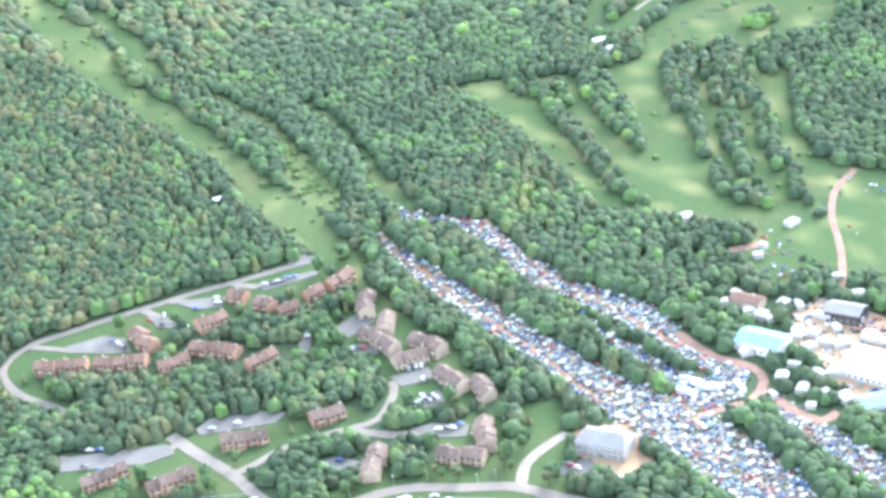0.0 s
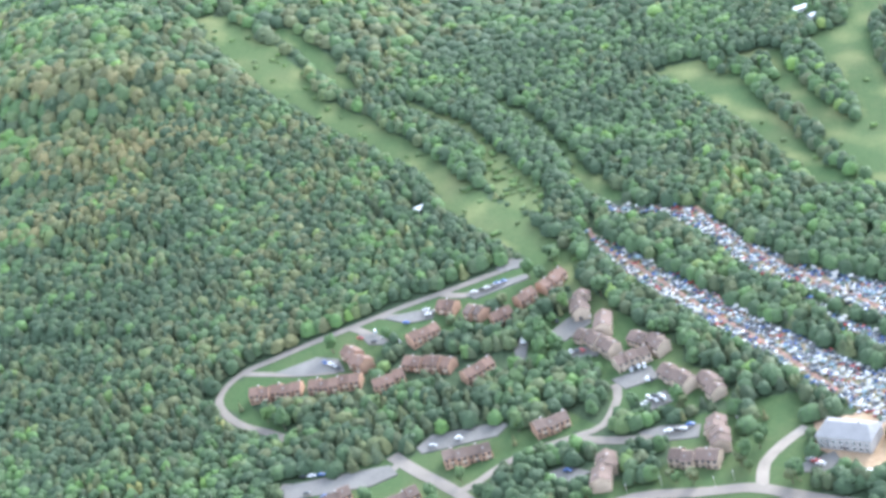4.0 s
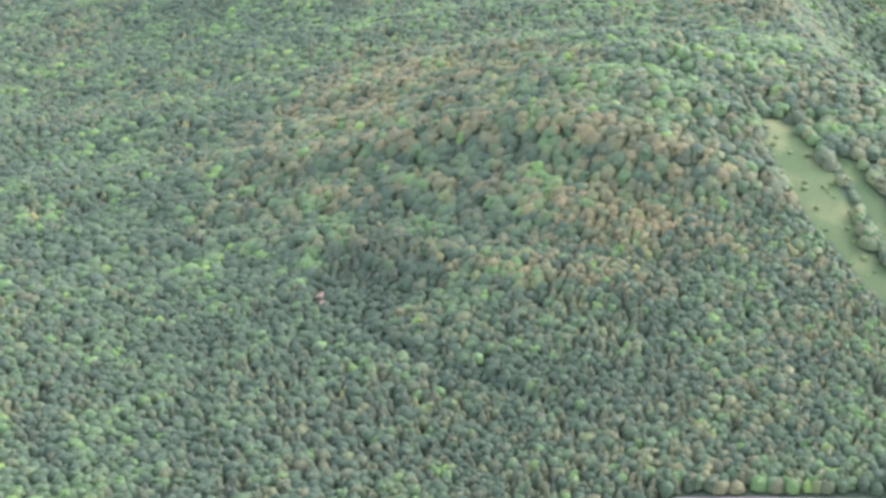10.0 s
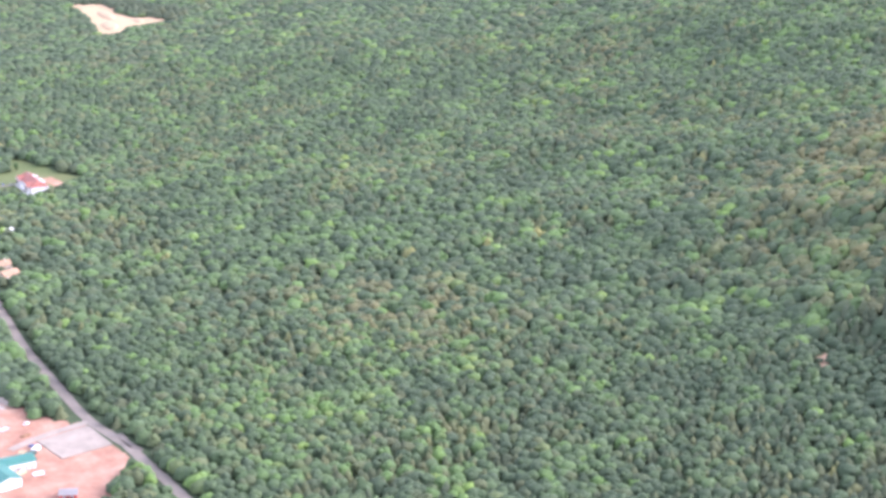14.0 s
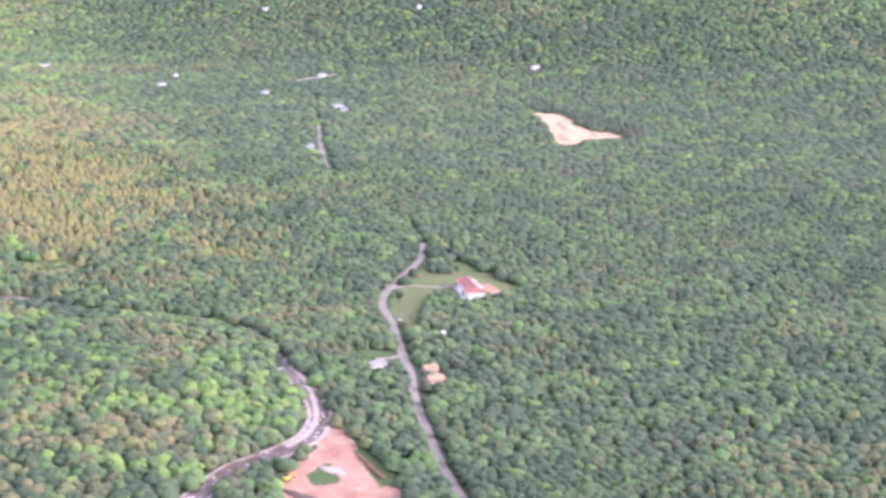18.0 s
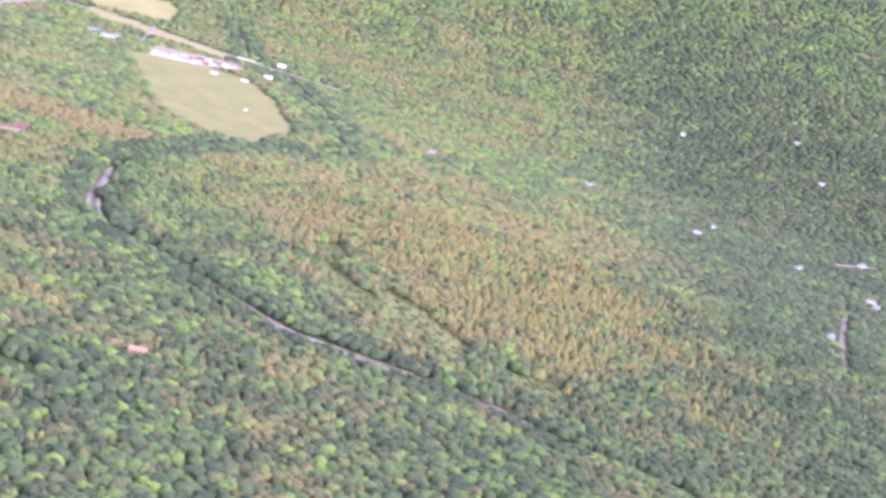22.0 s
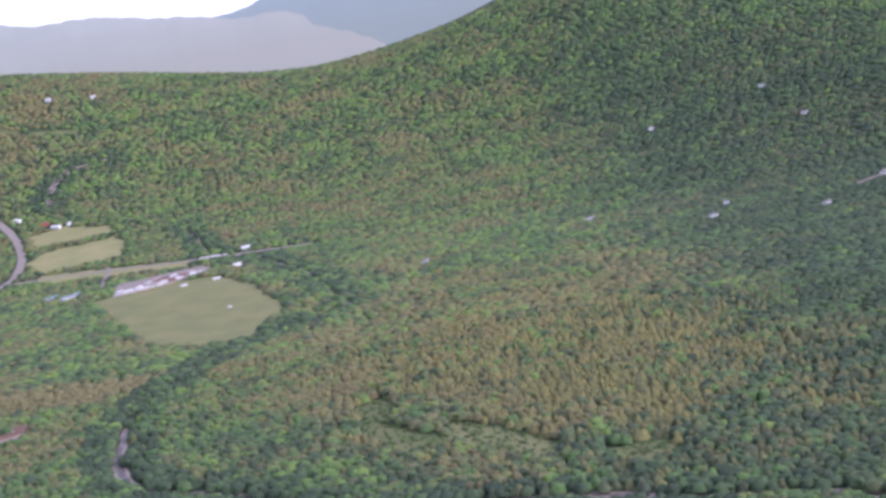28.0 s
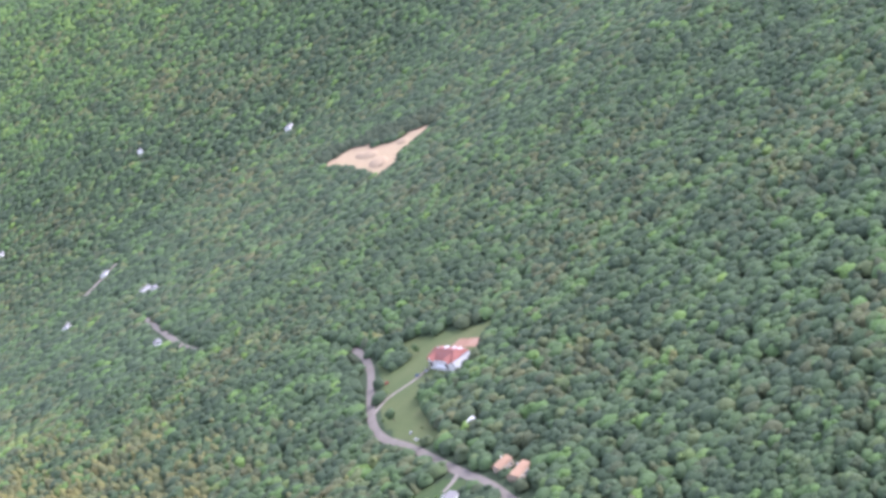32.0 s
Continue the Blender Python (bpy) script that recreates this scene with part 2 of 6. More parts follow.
CLOTH = [mat("tent_" + n, c, 0.8, vary=0.12) for n, c in zip(CLOTH_NAMES, ((0.42, 0.41, 0.38), (0.065, 0.11, 0.2), (0.085, 0.13, 0.095), (0.3, 0.14, 0.09), (0.14, 0.135, 0.13), (0.19, 0.25, 0.27), (0.3, 0.265, 0.205)))]

# ---- relief
FOOT=((-2.5, 1.1), (0.5, 1.33), (1.5, 1.45), (2.4, 1.64), (3.3, 2.05), (4.2, 2.4), (5.4, 2.75), (6.4, 1.9), (7.6, 1.0), (9, .45), (11, .0))
RISE=((-9, 0), (0, 0), (.5, .02), (1.0, .07), (1.5, .14), (2.2, .29), (2.8, .45), (3.5, .63), (5, .95), (7, 1.25), (9, 1.45))
HILLS=((3.1, 1.4, .19, .38, .42), (3.95, .85, -.16, .5, .45), (5.0, .7, -.1, .7, .7), (-3.5, 10.3, .93, 2.9, .92), (-.3, 10.35, .11, 1.0, .8), (3.0, 10.4, .6, 1.15, 1.0), (1.15, 3.0, .04, .28, .22), (3.4, 6.9, -.06, 1.1, .9))


def smooth_interp(v, tab, blur):
    xs=np.array([a for a, b in tab]);ys=np.array([b for a, b in tab])
    return sum(np.interp(v+o*blur, xs, ys)*w for o, w in ((-1, .15), (-.5, .2), (0, .3), (.5, .2), (1, .15)))


def terrain(x, y):
    x, y = np.asarray(x) / S, np.asarray(y) / S
    u=x-smooth_interp(y, FOOT, .5)
    z=smooth_interp(u, RISE, .25)
    for cx, cy, h, sx, sy in HILLS: z=z+h*np.exp(-((x-cx)/sx)**2/2-((y-cy)/sy)**2/2)
    ex, ey=x-2.935, y-.82
    along, across=.805*ex+.593*ey, .593*ex-.805*ey
    ease=lambda v, a, b: (lambda w: w*w*(3-2*w))(np.clip((v-a)/(b-a), 0, 1))
    wide=np.maximum(across, 0)
    z=z+(.045*np.exp(-(across/.16)**2)*ease(along, -.1, .4)-.17*ease(across, 0, .36)*(1-ease(across, .5, 1.7))*ease(along, -.1+.5*wide, .4+2.2*wide))*(1-ease(along, 1.3, 2.6))
    z=z+.009*np.sin(x*13+2*np.sin(y*2.6)+y*2)*ease(x, 2.35, 2.7)*(1-ease(x, 3.9, 4.6))*ease(y, .85, 1.2)*(1-ease(y, 3.0, 4.0))
    z=z+.006*np.sin((x-2.593)*36+1.2*np.sin(y*3.1)+.7*np.sin(y*7.3+x*4))*ease(x, 2.2, 2.5)*(1-ease(x, 3.2, 3.7))*ease(y, 1.0, 1.3)*(1-ease(y, 2.1, 2.7))     # benches across the hillside
    z=z+.02*np.sin(x*3.1+1)*np.sin(y*2.3)*np.clip(u, 0, 1)
    return z * S


# ---- plan, in metres
ROADS = {
    "hill_road": (5.2, [(931, 206), (926, 221), (914, 253), (903, 286), (891, 315), (881, 341), (871, 363), (864, 379), (852, 388), (839, 390), (825, 383), (810, 368), (799, 349), (790, 336)]),
    "low_lane": (5, [(747, 330), (740, 303), (739, 284), (743, 270), (755, 263)]),
    "lot_lane_west": (4.2, [(862, 380), (856, 359), (851, 340), (848, 316)]),
    "lot_lane_mid": (5, [(891, 316), (882, 304), (874, 296)]),
    "lot_lane_north": (5, [(898, 300), (894, 286), (893, 272)]),
    "lot_lane_top": (5, [(911, 261), (905, 246), (910, 225), (915, 209)]),
    "resort_road": (7, [(760, 269), (743, 252), (722, 229), (701, 211), (681, 193), (662, 174), (640, 153), (621, 135)]),
    "lodge_lane": (5, [(721, 226), (728, 216), (738, 206), (747, 190), (753, 171), (760, 154), (783, 147), (795, 149)]),
    "lodge_lane_low": (6, [(753, 171), (747, 153), (744, 136), (748, 122), (744, 105)]),
    "hotel_road": (7.2, [(667, 174), (682, 164), (693, 149), (697, 128), (694, 105), (692, 79), (685, 64), (677, 49), (669, 32)]),
    "hotel_drive": (6, [(678, 62), (676, 81), (680, 109), (682, 133), (679, 148), (666, 159), (654, 165)]),
    "club_drive": (6, [(692, 74), (710, 72), (724, 62), (734, 51)]),
    "valley_road": (7.4, [(591, 923), (589, 955), (589, 989), (599, 1055), (609, 1118), (624, 1188), (635, 1233), (650, 1277), (664, 1331), (690, 1421), (702, 1476), (720, 1516), (752, 1562), (794, 1618), (823, 1675), (833, 1722), (837, 1792), (846, 1884), (847, 1945), (849, 2061), (878, 2168), (930, 2333), (993, 2533)]),
    "valley_road_south": (7.4, [(592, 954), (587, 911), (584, 879), (579, 834), (575, 770), (570, 686)]),
    "yard_drive": (6, [(588, 982), (565, 980), (547, 977), (528, 971)]),
    "house_drive": (4.5, [(729, 1530), (754, 1538), (775, 1531), (795, 1529)]),
    "white_house_drive": (4, [(664, 1328), (650, 1319), (639, 1316)]),
    "main_road": (16, [(-179, 1320), (-203, 1398), (-233, 1501), (-264, 1642), (-311, 1838), (-356, 2038), (-397, 2223), (-411, 2405), (-426, 2616), (-399, 2798), (-368, 2955), (-329, 3110), (-309, 3206), (-319, 3393), (-351, 3561), (-395, 3679), (-429, 3738), (-454, 3776)]),
    "fork_road": (7, [(-250, 1529), (-276, 1597), (-306, 1672), (-341, 1746)]),
    "side_road": (5, [(-378, 2133), (-393, 2108), (-378, 2035), (-370, 1979)]),
    "highway": (15, [(-300, 3151), (-202, 3138), (-47, 3090), (42, 3070), (148, 3049), (206, 3043)]),
    "field_drive": (8, [(-140, 3171), (-136, 3050), (-135, 2955)]),
    "far_lane": (9, [(1020, 2717), (1056, 2737), (1104, 2762)]),
    "red_track": (5.5, [(822, -11), (797, -28), (783, -48), (768, -53), (752, -45), (745, -28), (740, -16)]),
    "red_track_low": (6, [(760, -53), (740, -64), (728, -77), (734, -87)]),
    "red_hill_track": (4.5, [(998, -134), (972, -118), (941, -112), (916, -112), (893, -111), (858, -107)]),
    "saddle_track": (6, [(909, -47), (911, -57), (915, -68)]),
    "lift_track": (3.5, [(1455, -31), (1396, -35), (1341, -46), (1284, -27), (1255, -4)]),
    "camp_track": (2.6, [(957, 171), (937, 163), (901, 135), (851, 98), (808, 65), (761, 34)]),
    "camp_track_top": (2.6, [(962, 103), (927, 86), (884, 52), (847, 20), (808, -10)]),
    "motel_loop": (8, [(-194, 1402), (-150, 1407), (-133, 1417), (-128, 1450), (-132, 1478), (-124, 1497)]),
    "motel_drive": (9, [(-222, 1499), (-187, 1502), (-151, 1502), (-122, 1498)]),
}
LOTS = {
    "lot_west": [(857, 358), (866, 333), (860, 318), (847, 312), (850, 343)],
    "lot_north": [(895, 296), (897, 274), (895, 262), (886, 263), (885, 279)],
    "lot_mid": [(882, 309), (880, 298), (872, 287), (867, 290), (870, 301)],
    "lot_top": [(906, 245), (914, 222), (917, 207), (912, 206), (899, 238)],
    "lot_end": [(929, 228), (937, 219), (932, 208), (927, 205), (923, 224)],
    "lot_low": [(747, 329), (750, 299), (752, 269), (743, 263), (736, 277), (734, 325)],
    "lot_low_east": [(764, 256), (773, 249), (776, 210), (772, 206), (764, 211), (758, 252)],
    "lot_a": [(851, 190), (864, 179), (868, 166), (856, 165), (842, 179)],
    "lot_b": [(826, 183), (834, 171), (833, 155), (823, 160)],
    "lot_c": [(851, 211), (850, 201), (827, 201), (833, 207)],
    "lot_d": [(799, 151), (807, 130), (795, 125), (789, 143)],
    "lot_e": [(775, 135), (783, 122), (773, 116), (767, 128)],
    "lot_f": [(725, 182), (730, 171), (722, 158), (715, 168)],
    "lot_g": [(749, 135), (752, 123), (749, 103), (738, 104), (739, 119)],
    "lot_tennis": [(695, 215), (696, 206), (672, 185), (660, 176), (655, 208)],
    "lot_hotel": [(683, 139), (686, 119), (683, 91), (674, 90), (673, 142)],
    "lot_club": [(700, 59), (707, 52), (711, 39), (704, 37), (695, 44)],
    "lot_hotel_west": [(652, 154), (654, 143), (644, 138), (639, 146)],
    "lot_orange": [(-220, 1496), (-155, 1503), (-139, 1480), (-135, 1453), (-138, 1423), (-194, 1408)],
    "lot_field": [(-116, 2959), (26, 3009), (43, 2963), (-4, 2905), (-108, 2842)],
    "lot_yard_grey": [(547, 973), (584, 977), (583, 942), (548, 941)],
}
GRASS = {
    "trail": [(1304, 515), (1308, 484), (1289, 465), (1245, 423), (1216, 401), (1186, 386), (1158, 348), (1095, 294), (1048, 262), (1012, 237), (986, 214), (956, 196), (920, 171), (910, 183), (932, 208), (947, 221), (970, 239), (1008, 269), (1067, 295), (1114, 339), (1148, 376), (1179, 409), (1214, 448), (1253, 480)],
    "trail_two": [(1294, 452), (1283, 425), (1249, 391), (1202, 360), (1198, 373), (1236, 403), (1269, 432)],
    "trail_gap": [(1176, 318), (1128, 266), (1092, 247), (1062, 227), (1009, 200), (981, 202), (999, 225), (1037, 246), (1084, 254), (1124, 271), (1170, 322)],
    "trail_three": [(1165, 251), (1121, 214), (1060, 184), (1040, 178), (1001, 154), (982, 145), (987, 162), (1025, 186), (1058, 193), (1118, 221), (1160, 256)],
    "strip": [(935, 208), (920, 186), (858, 144), (820, 119), (784, 94), (760, 75), (754, 84), (782, 102), (812, 128), (850, 154), (895, 180), (923, 201)],
    "meadow": [(753, 87), (762, 75), (769, 50), (743, 50), (725, 62), (710, 74), (710, 85), (734, 90)],
    "slope_open": [(1177, -2), (1202, -6), (1222, -42), (1246, -86), (1254, -116), (1244, -158), (1199, -154), (1195, -120), (1178, -102), (1122, -109), (1069, -105), (1018, -111), (1004, -131), (948, -105), (938, -70), (945, -47), (956, -26), (965, 1), (967, 30), (997, 41), (1058, 70), (1110, 97), (1152, 125), (1167, 103), (1141, 74), (1161, 54)],
    "slope_foot": [(942, -111), (948, -92), (940, -66), (916, -58), (880, -107), (868, -135), (890, -165), (978, -176), (1004, -131)],
    "piste_long": [(1422, -6), (1361, 0), (1302, 13), (1245, 26), (1237, 40), (1305, 27), (1366, 18), (1402, 7)],
    "piste_mid": [(1319, -46), (1277, -13), (1250, 9), (1231, 30), (1228, 5), (1253, -17), (1294, -54)],
    "piste_low": [(1277, -71), (1258, -44), (1217, -4), (1208, -6), (1226, -43), (1252, -86), (1258, -108)],
    "piste_top": [(1406, -101), (1335, -114), (1261, -121), (1258, -138), (1313, -134), (1385, -123)],
    "saddle_glade": [(1162, 134), (1170, 97), (1165, 54), (1156, 54), (1151, 104), (1152, 129)],
    "field_far_strip": [(-448, 4066), (-332, 4054), (-248, 4045), (-250, 4064), (-332, 4070), (-444, 4080)],
    "lift_line": [(1462, -28), (1459, -37), (1348, -51), (1332, -55), (1254, -9), (1264, -2), (1341, -40)],
    "grass_camp": [(910, -57), (920, -85), (886, -87), (856, -77), (877, -57)],
    "condo_a": [(839, 393), (864, 379), (884, 334), (909, 269), (932, 209), (925, 183), (899, 183), (868, 209), (870, 255), (872, 283), (842, 296), (832, 369), (795, 331), (805, 361)],
    "condo_b": [(747, 330), (760, 262), (765, 241), (774, 209), (764, 193), (778, 171), (763, 158), (745, 190), (722, 223), (685, 194), (696, 213), (708, 244), (703, 275), (708, 306), (722, 326)],
    "condo_c": [(857, 213), (873, 183), (898, 173), (877, 155), (850, 149), (833, 120), (802, 109), (792, 92), (772, 91), (763, 115), (773, 150), (813, 158), (819, 186), (825, 208)],
    "condo_d": [(690, 195), (699, 177), (708, 159), (717, 120), (753, 120), (762, 87), (721, 85), (708, 74), (739, 50), (641, 49), (639, 163), (673, 181)],
    "tennis": [(701, 304), (701, 214), (651, 201), (637, 215), (636, 263), (662, 276), (666, 294)],
    "red_house": [(727, 1514), (765, 1563), (804, 1620), (834, 1641), (845, 1593), (863, 1512), (814, 1486), (769, 1477), (733, 1412), (705, 1390), (694, 1420), (704, 1466)],
    "white_house": [(624, 1342), (649, 1341), (658, 1315), (636, 1285), (612, 1285), (609, 1316)],
    "field_one": [(-143, 2834), (-76, 2889), (51, 2893), (110, 2752), (153, 2545), (105, 2365), (35, 2370), (-31, 2437), (-91, 2659)],
    "field_two": [(-305, 3328), (-284, 3419), (-156, 3463), (-125, 3394), (-122, 3245), (-261, 3195)],
    "field_three": [(-329, 3564), (-265, 3603), (-167, 3559), (-149, 3499), (-301, 3459)],
    "field_verge": [(-261, 3195), (1, 3094), (7, 3005), (-255, 3092)],
    "field_far": [(-699, 3734), (-558, 3769), (-483, 3732), (-568, 3701)],
    "field_west": [(-393, 2638), (-347, 2683), (-277, 2631), (-319, 2555)],
    "orange_yard": [(-252, 1528), (-236, 1570), (-185, 1578), (-107, 1536), (-105, 1506), (-117, 1423), (-131, 1382), (-193, 1351)],
    "ball_yard": [(-194, 1405), (-108, 1410), (-70, 1353), (-54, 1243), (-30, 1175), (-89, 1123)],
    "river_glade": [(212, 1950), (249, 1954), (240, 1848), (300, 1758), (277, 1747), (244, 1744), (205, 1833)],
    "river_glade_two": [(397, 1662), (455, 1644), (457, 1615), (419, 1600)],
    "river_glade_three": [(286, 1832), (329, 1787), (373, 1699), (361, 1657), (321, 1695), (282, 1762)],
    "river_glade_four": [(429, 1665), (455, 1657), (464, 1621), (448, 1602), (426, 1629)],
    "wood_glade": [(-13, 1356), (3, 1371), (29, 1355), (41, 1341), (33, 1336), (13, 1340), (-5, 1332)],
    "river_bank": [(556, 1158), (566, 1137), (573, 1092), (558, 1086), (552, 1112)],
    "bush_gap": [(1031, 763), (1049, 728), (1027, 654), (974, 660), (953, 574), (929, 494), (914, 447), (919, 505), (940, 601), (982, 713)],
}
BARE = {
    "yard": [(560, 1185), (560, 1158), (555, 1119), (555, 1087), (567, 1083), (561, 1042), (561, 1005), (586, 983), (584, 940), (580, 912), (524, 857), (426, 892), (449, 973), (469, 1034), (480, 1085), (503, 1124), (526, 1151), (549, 1174)],
    "quarry": [(1317, 2437), (1354, 2403), (1331, 2282), (1351, 2193), (1289, 2201), (1263, 2166), (1229, 2182), (1276, 2295)],
    "ball_patch": [(-157, 1351), (-136, 1375), (-106, 1341), (-103, 1314), (-119, 1290), (-140, 1303)],
    "orange_verge": [(-233, 1528), (-171, 1529), (-107, 1533), (-109, 1521), (-167, 1511), (-227, 1509)],
    "inn_yard": [(828, 1542), (836, 1529), (839, 1507), (830, 1496), (820, 1504)],
    "hill_patch": [(1018, 740), (1020, 732), (1006, 719), (996, 721)],
    "camp_a": [(955, 173), (947, 164), (917, 136), (872, 99), (832, 65), (788, 28), (768, 4), (732, -32), (679, -65), (664, -71), (631, -92), (632, -52), (669, -27), (706, -4), (745, 29), (798, 65), (836, 98), (889, 138), (927, 162)],
    "camp_b": [(984, 163), (964, 103), (934, 86), (891, 52), (854, 3), (803, -25), (783, -48), (757, -40), (792, -18), (825, 11), (864, 49), (887, 76), (928, 98), (962, 125), (972, 162)],
    "camp_c": [(856, 49), (820, 21), (794, -3), (756, -26), (752, -19), (784, 3), (814, 27)],
    "camp_d": [(760, -56), (731, -77), (692, -104), (659, -117), (661, -99), (701, -73), (744, -53)],
    "camp_e": [(767, -2), (782, -12), (768, -38), (754, -42), (744, -18)],
    "village": [(831, -74), (853, -93), (836, -106), (824, -125), (798, -142), (733, -130), (738, -98), (772, -88), (808, -72)],
    "club_yard": [(740, 46), (741, 20), (700, 7), (690, 24), (718, 49)],
    "pink_lot": [(-113, 2929), (-18, 2962), (34, 2949), (-21, 2878), (-100, 2849)],
}
RIVERS = {
    "river_bend": [(550, 1293), (554, 1313), (561, 1347), (557, 1400), (537, 1437), (511, 1461), (481, 1476), (461, 1487), (444, 1497)],
    "river": [(435, 976), (429, 1008), (412, 1059), (414, 1074), (438, 1102), (465, 1128), (497, 1144), (529, 1166), (548, 1198), (552, 1233), (549, 1287)],
    "river_mid": [(444, 1494), (398, 1531), (350, 1560), (292, 1574), (249, 1586), (197, 1603), (141, 1662), (79, 1731), (17, 1775), (-13, 1838), (-25, 1935), (-16, 2092)],
    "river_far": [(-14, 1843), (-28, 1935), (-29, 2040), (0, 2132), (55, 2290), (159, 2402), (234, 2477), (187, 2769), (111, 3009), (35, 3101), (2, 3317), (-22, 3441)],
    "river_top": [(-299, 3722), (-303, 3792), (-288, 3860), (-256, 3906), (-183, 3931)],
}


def curve_through(pts, step):
    """Points every step metres along a smooth line through pts."""
    p = np.array(pts, float)
    p = np.vstack([2 * p[0] - p[1], p, 2 * p[-1] - p[-2]])
    out = []
    for a, b, c, d in zip(p, p[1:], p[2:], p[3:]):
        n = max(2, int(np.hypot(*(c - b)) / step))
        t = (np.arange(n) / n)[:, None]
        out.append(0.5 * (2 * b + (c - a) * t + (2 * a - 5 * b + 4 * c - d) * t**2 + (3 * b - a - 3 * c + d) * t**3))
    return np.vstack(out + [p[-2:-1]])


def inside(x, y, poly):
    p = np.array(poly, float)
    hit = np.zeros(x.shape, bool)
    near = (x > p[:, 0].min()) & (x < p[:, 0].max()) & (y > p[:, 1].min()) & (y < p[:, 1].max())
    u, v = x[near], y[near]
    got = np.zeros(u.shape, bool)
    for (ax, ay), (bx, by) in zip(p, np.roll(p, -1, 0)):
        if ay != by:
            got ^= ((ay > v) != (by > v)) & (u < (bx - ax) * (v - ay) / (by - ay) + ax)
    hit[near] = got
    return hit


def close_to(x, y, line, reach):
    """Which places lie within reach of a line."""
    p = np.array(line, float)
    hit = np.zeros(x.shape, bool)
    near = (x > p[:, 0].min() - reach) & (x < p[:, 0].max() + reach) & (y > p[:, 1].min() - reach) & (y < p[:, 1].max() + reach)
    u, v = x[near], y[near]
    got = np.zeros(u.shape, bool)
    for a, b in zip(p, p[1:]):
        d = b - a
        t = np.clip(((u - a[0]) * d[0] + (v - a[1]) * d[1]) / (d @ d + 1e-9), 0, 1)
        got |= np.hypot(u - a[0] - t * d[0], v - a[1] - t * d[1]) < reach
    hit[near] = got
    return hit


def patches(x, y, size, seed):
    """Soft uneven patches between about 0 and 1."""
    r = np.random.RandomState(seed)
    v = 0
    for k in range(6):
        a, f = r.uniform(0, 6.28), r.uniform(0.6, 1.9) / size
        v = v + np.sin((x * np.cos(a) + y * np.sin(a)) * f * 6.28 + r.uniform(0, 6.28) + 1.3 * np.sin((x * np.sin(a) - y * np.cos(a)) * f * 3.1 + r.uniform(0, 6.28)))
    return 0.5 + v / 7


def ground_z(x, y):
    return float(terrain(x, y))


def mesh_of(name, verts, faces, material, smooth=False):
    me = bpy.data.meshes.new(name)
    me.from_pydata(verts, [], faces)
    me.materials.append(material)
    if smooth:
        me.polygons.foreach_set("use_smooth", [True] * len(me.polygons))
    me.update()
    return me


def part(name, bm, material, parent, label=""):
    me = bpy.data.meshes.new(name)
    bm.normal_update()
    bm.to_mesh(me)
    bm.free()
    me.materials.append(material)
    ob = new(name, me)
    ob.parent = parent
    return tagged(ob, label)


def piece(name, me, parent, at=(0, 0, 0), turn=0.0):
    ob = new(name, me)
    ob.parent, ob.location, ob.rotation_euler = parent, at, (0, 0, turn)
    return ob


def box(bm, x0, x1, y0, y1, z0, z1, bevel=0.0):
    vs = [bm.verts.new(c) for c in ((x0, y0, z0), (x1, y0, z0), (x1, y1, z0), (x0, y1, z0), (x0, y0, z1), (x1, y0, z1), (x1, y1, z1), (x0, y1, z1))]
    fs = [bm.faces.new([vs[i] for i in f]) for f in ((3, 2, 1, 0), (4, 5, 6, 7), (0, 1, 5, 4), (1, 2, 6, 5), (2, 3, 7, 6), (3, 0, 4, 7))]
    if bevel:
        bmesh.ops.bevel(bm, geom=list({e for f in fs for e in f.edges}), offset=bevel, segments=1, affect="EDGES")
    return bm


def box_mesh(name, sx, sy, sz, material):
    bm = box(bmesh.new(), -sx / 2, sx / 2, -sy / 2, sy / 2, 0, sz)
    me = bpy.data.meshes.new(name)
    bm.to_mesh(me)
    bm.free()
    me.materials.append(material)
    return me


def gable(bm, x0, x1, d, z0, z1, rise):
    """Walls with a gable: the ridge runs along x."""
    ring = [(-d / 2, z0), (d / 2, z0), (d / 2, z1), (0, z1 + rise), (-d / 2, z1)]
    a = [bm.verts.new((x0, y, z)) for y, z in ring]
    b = [bm.verts.new((x1, y, z)) for y, z in ring]
    bm.faces.new(a[::-1]), bm.faces.new(b)
    for i in range(5):
        j = (i + 1) % 5
        bm.faces.new((a[i], b[i], b[j], a[j])[::-1])
    bmesh.ops.recalc_face_normals(bm, faces=bm.faces)
    return bm


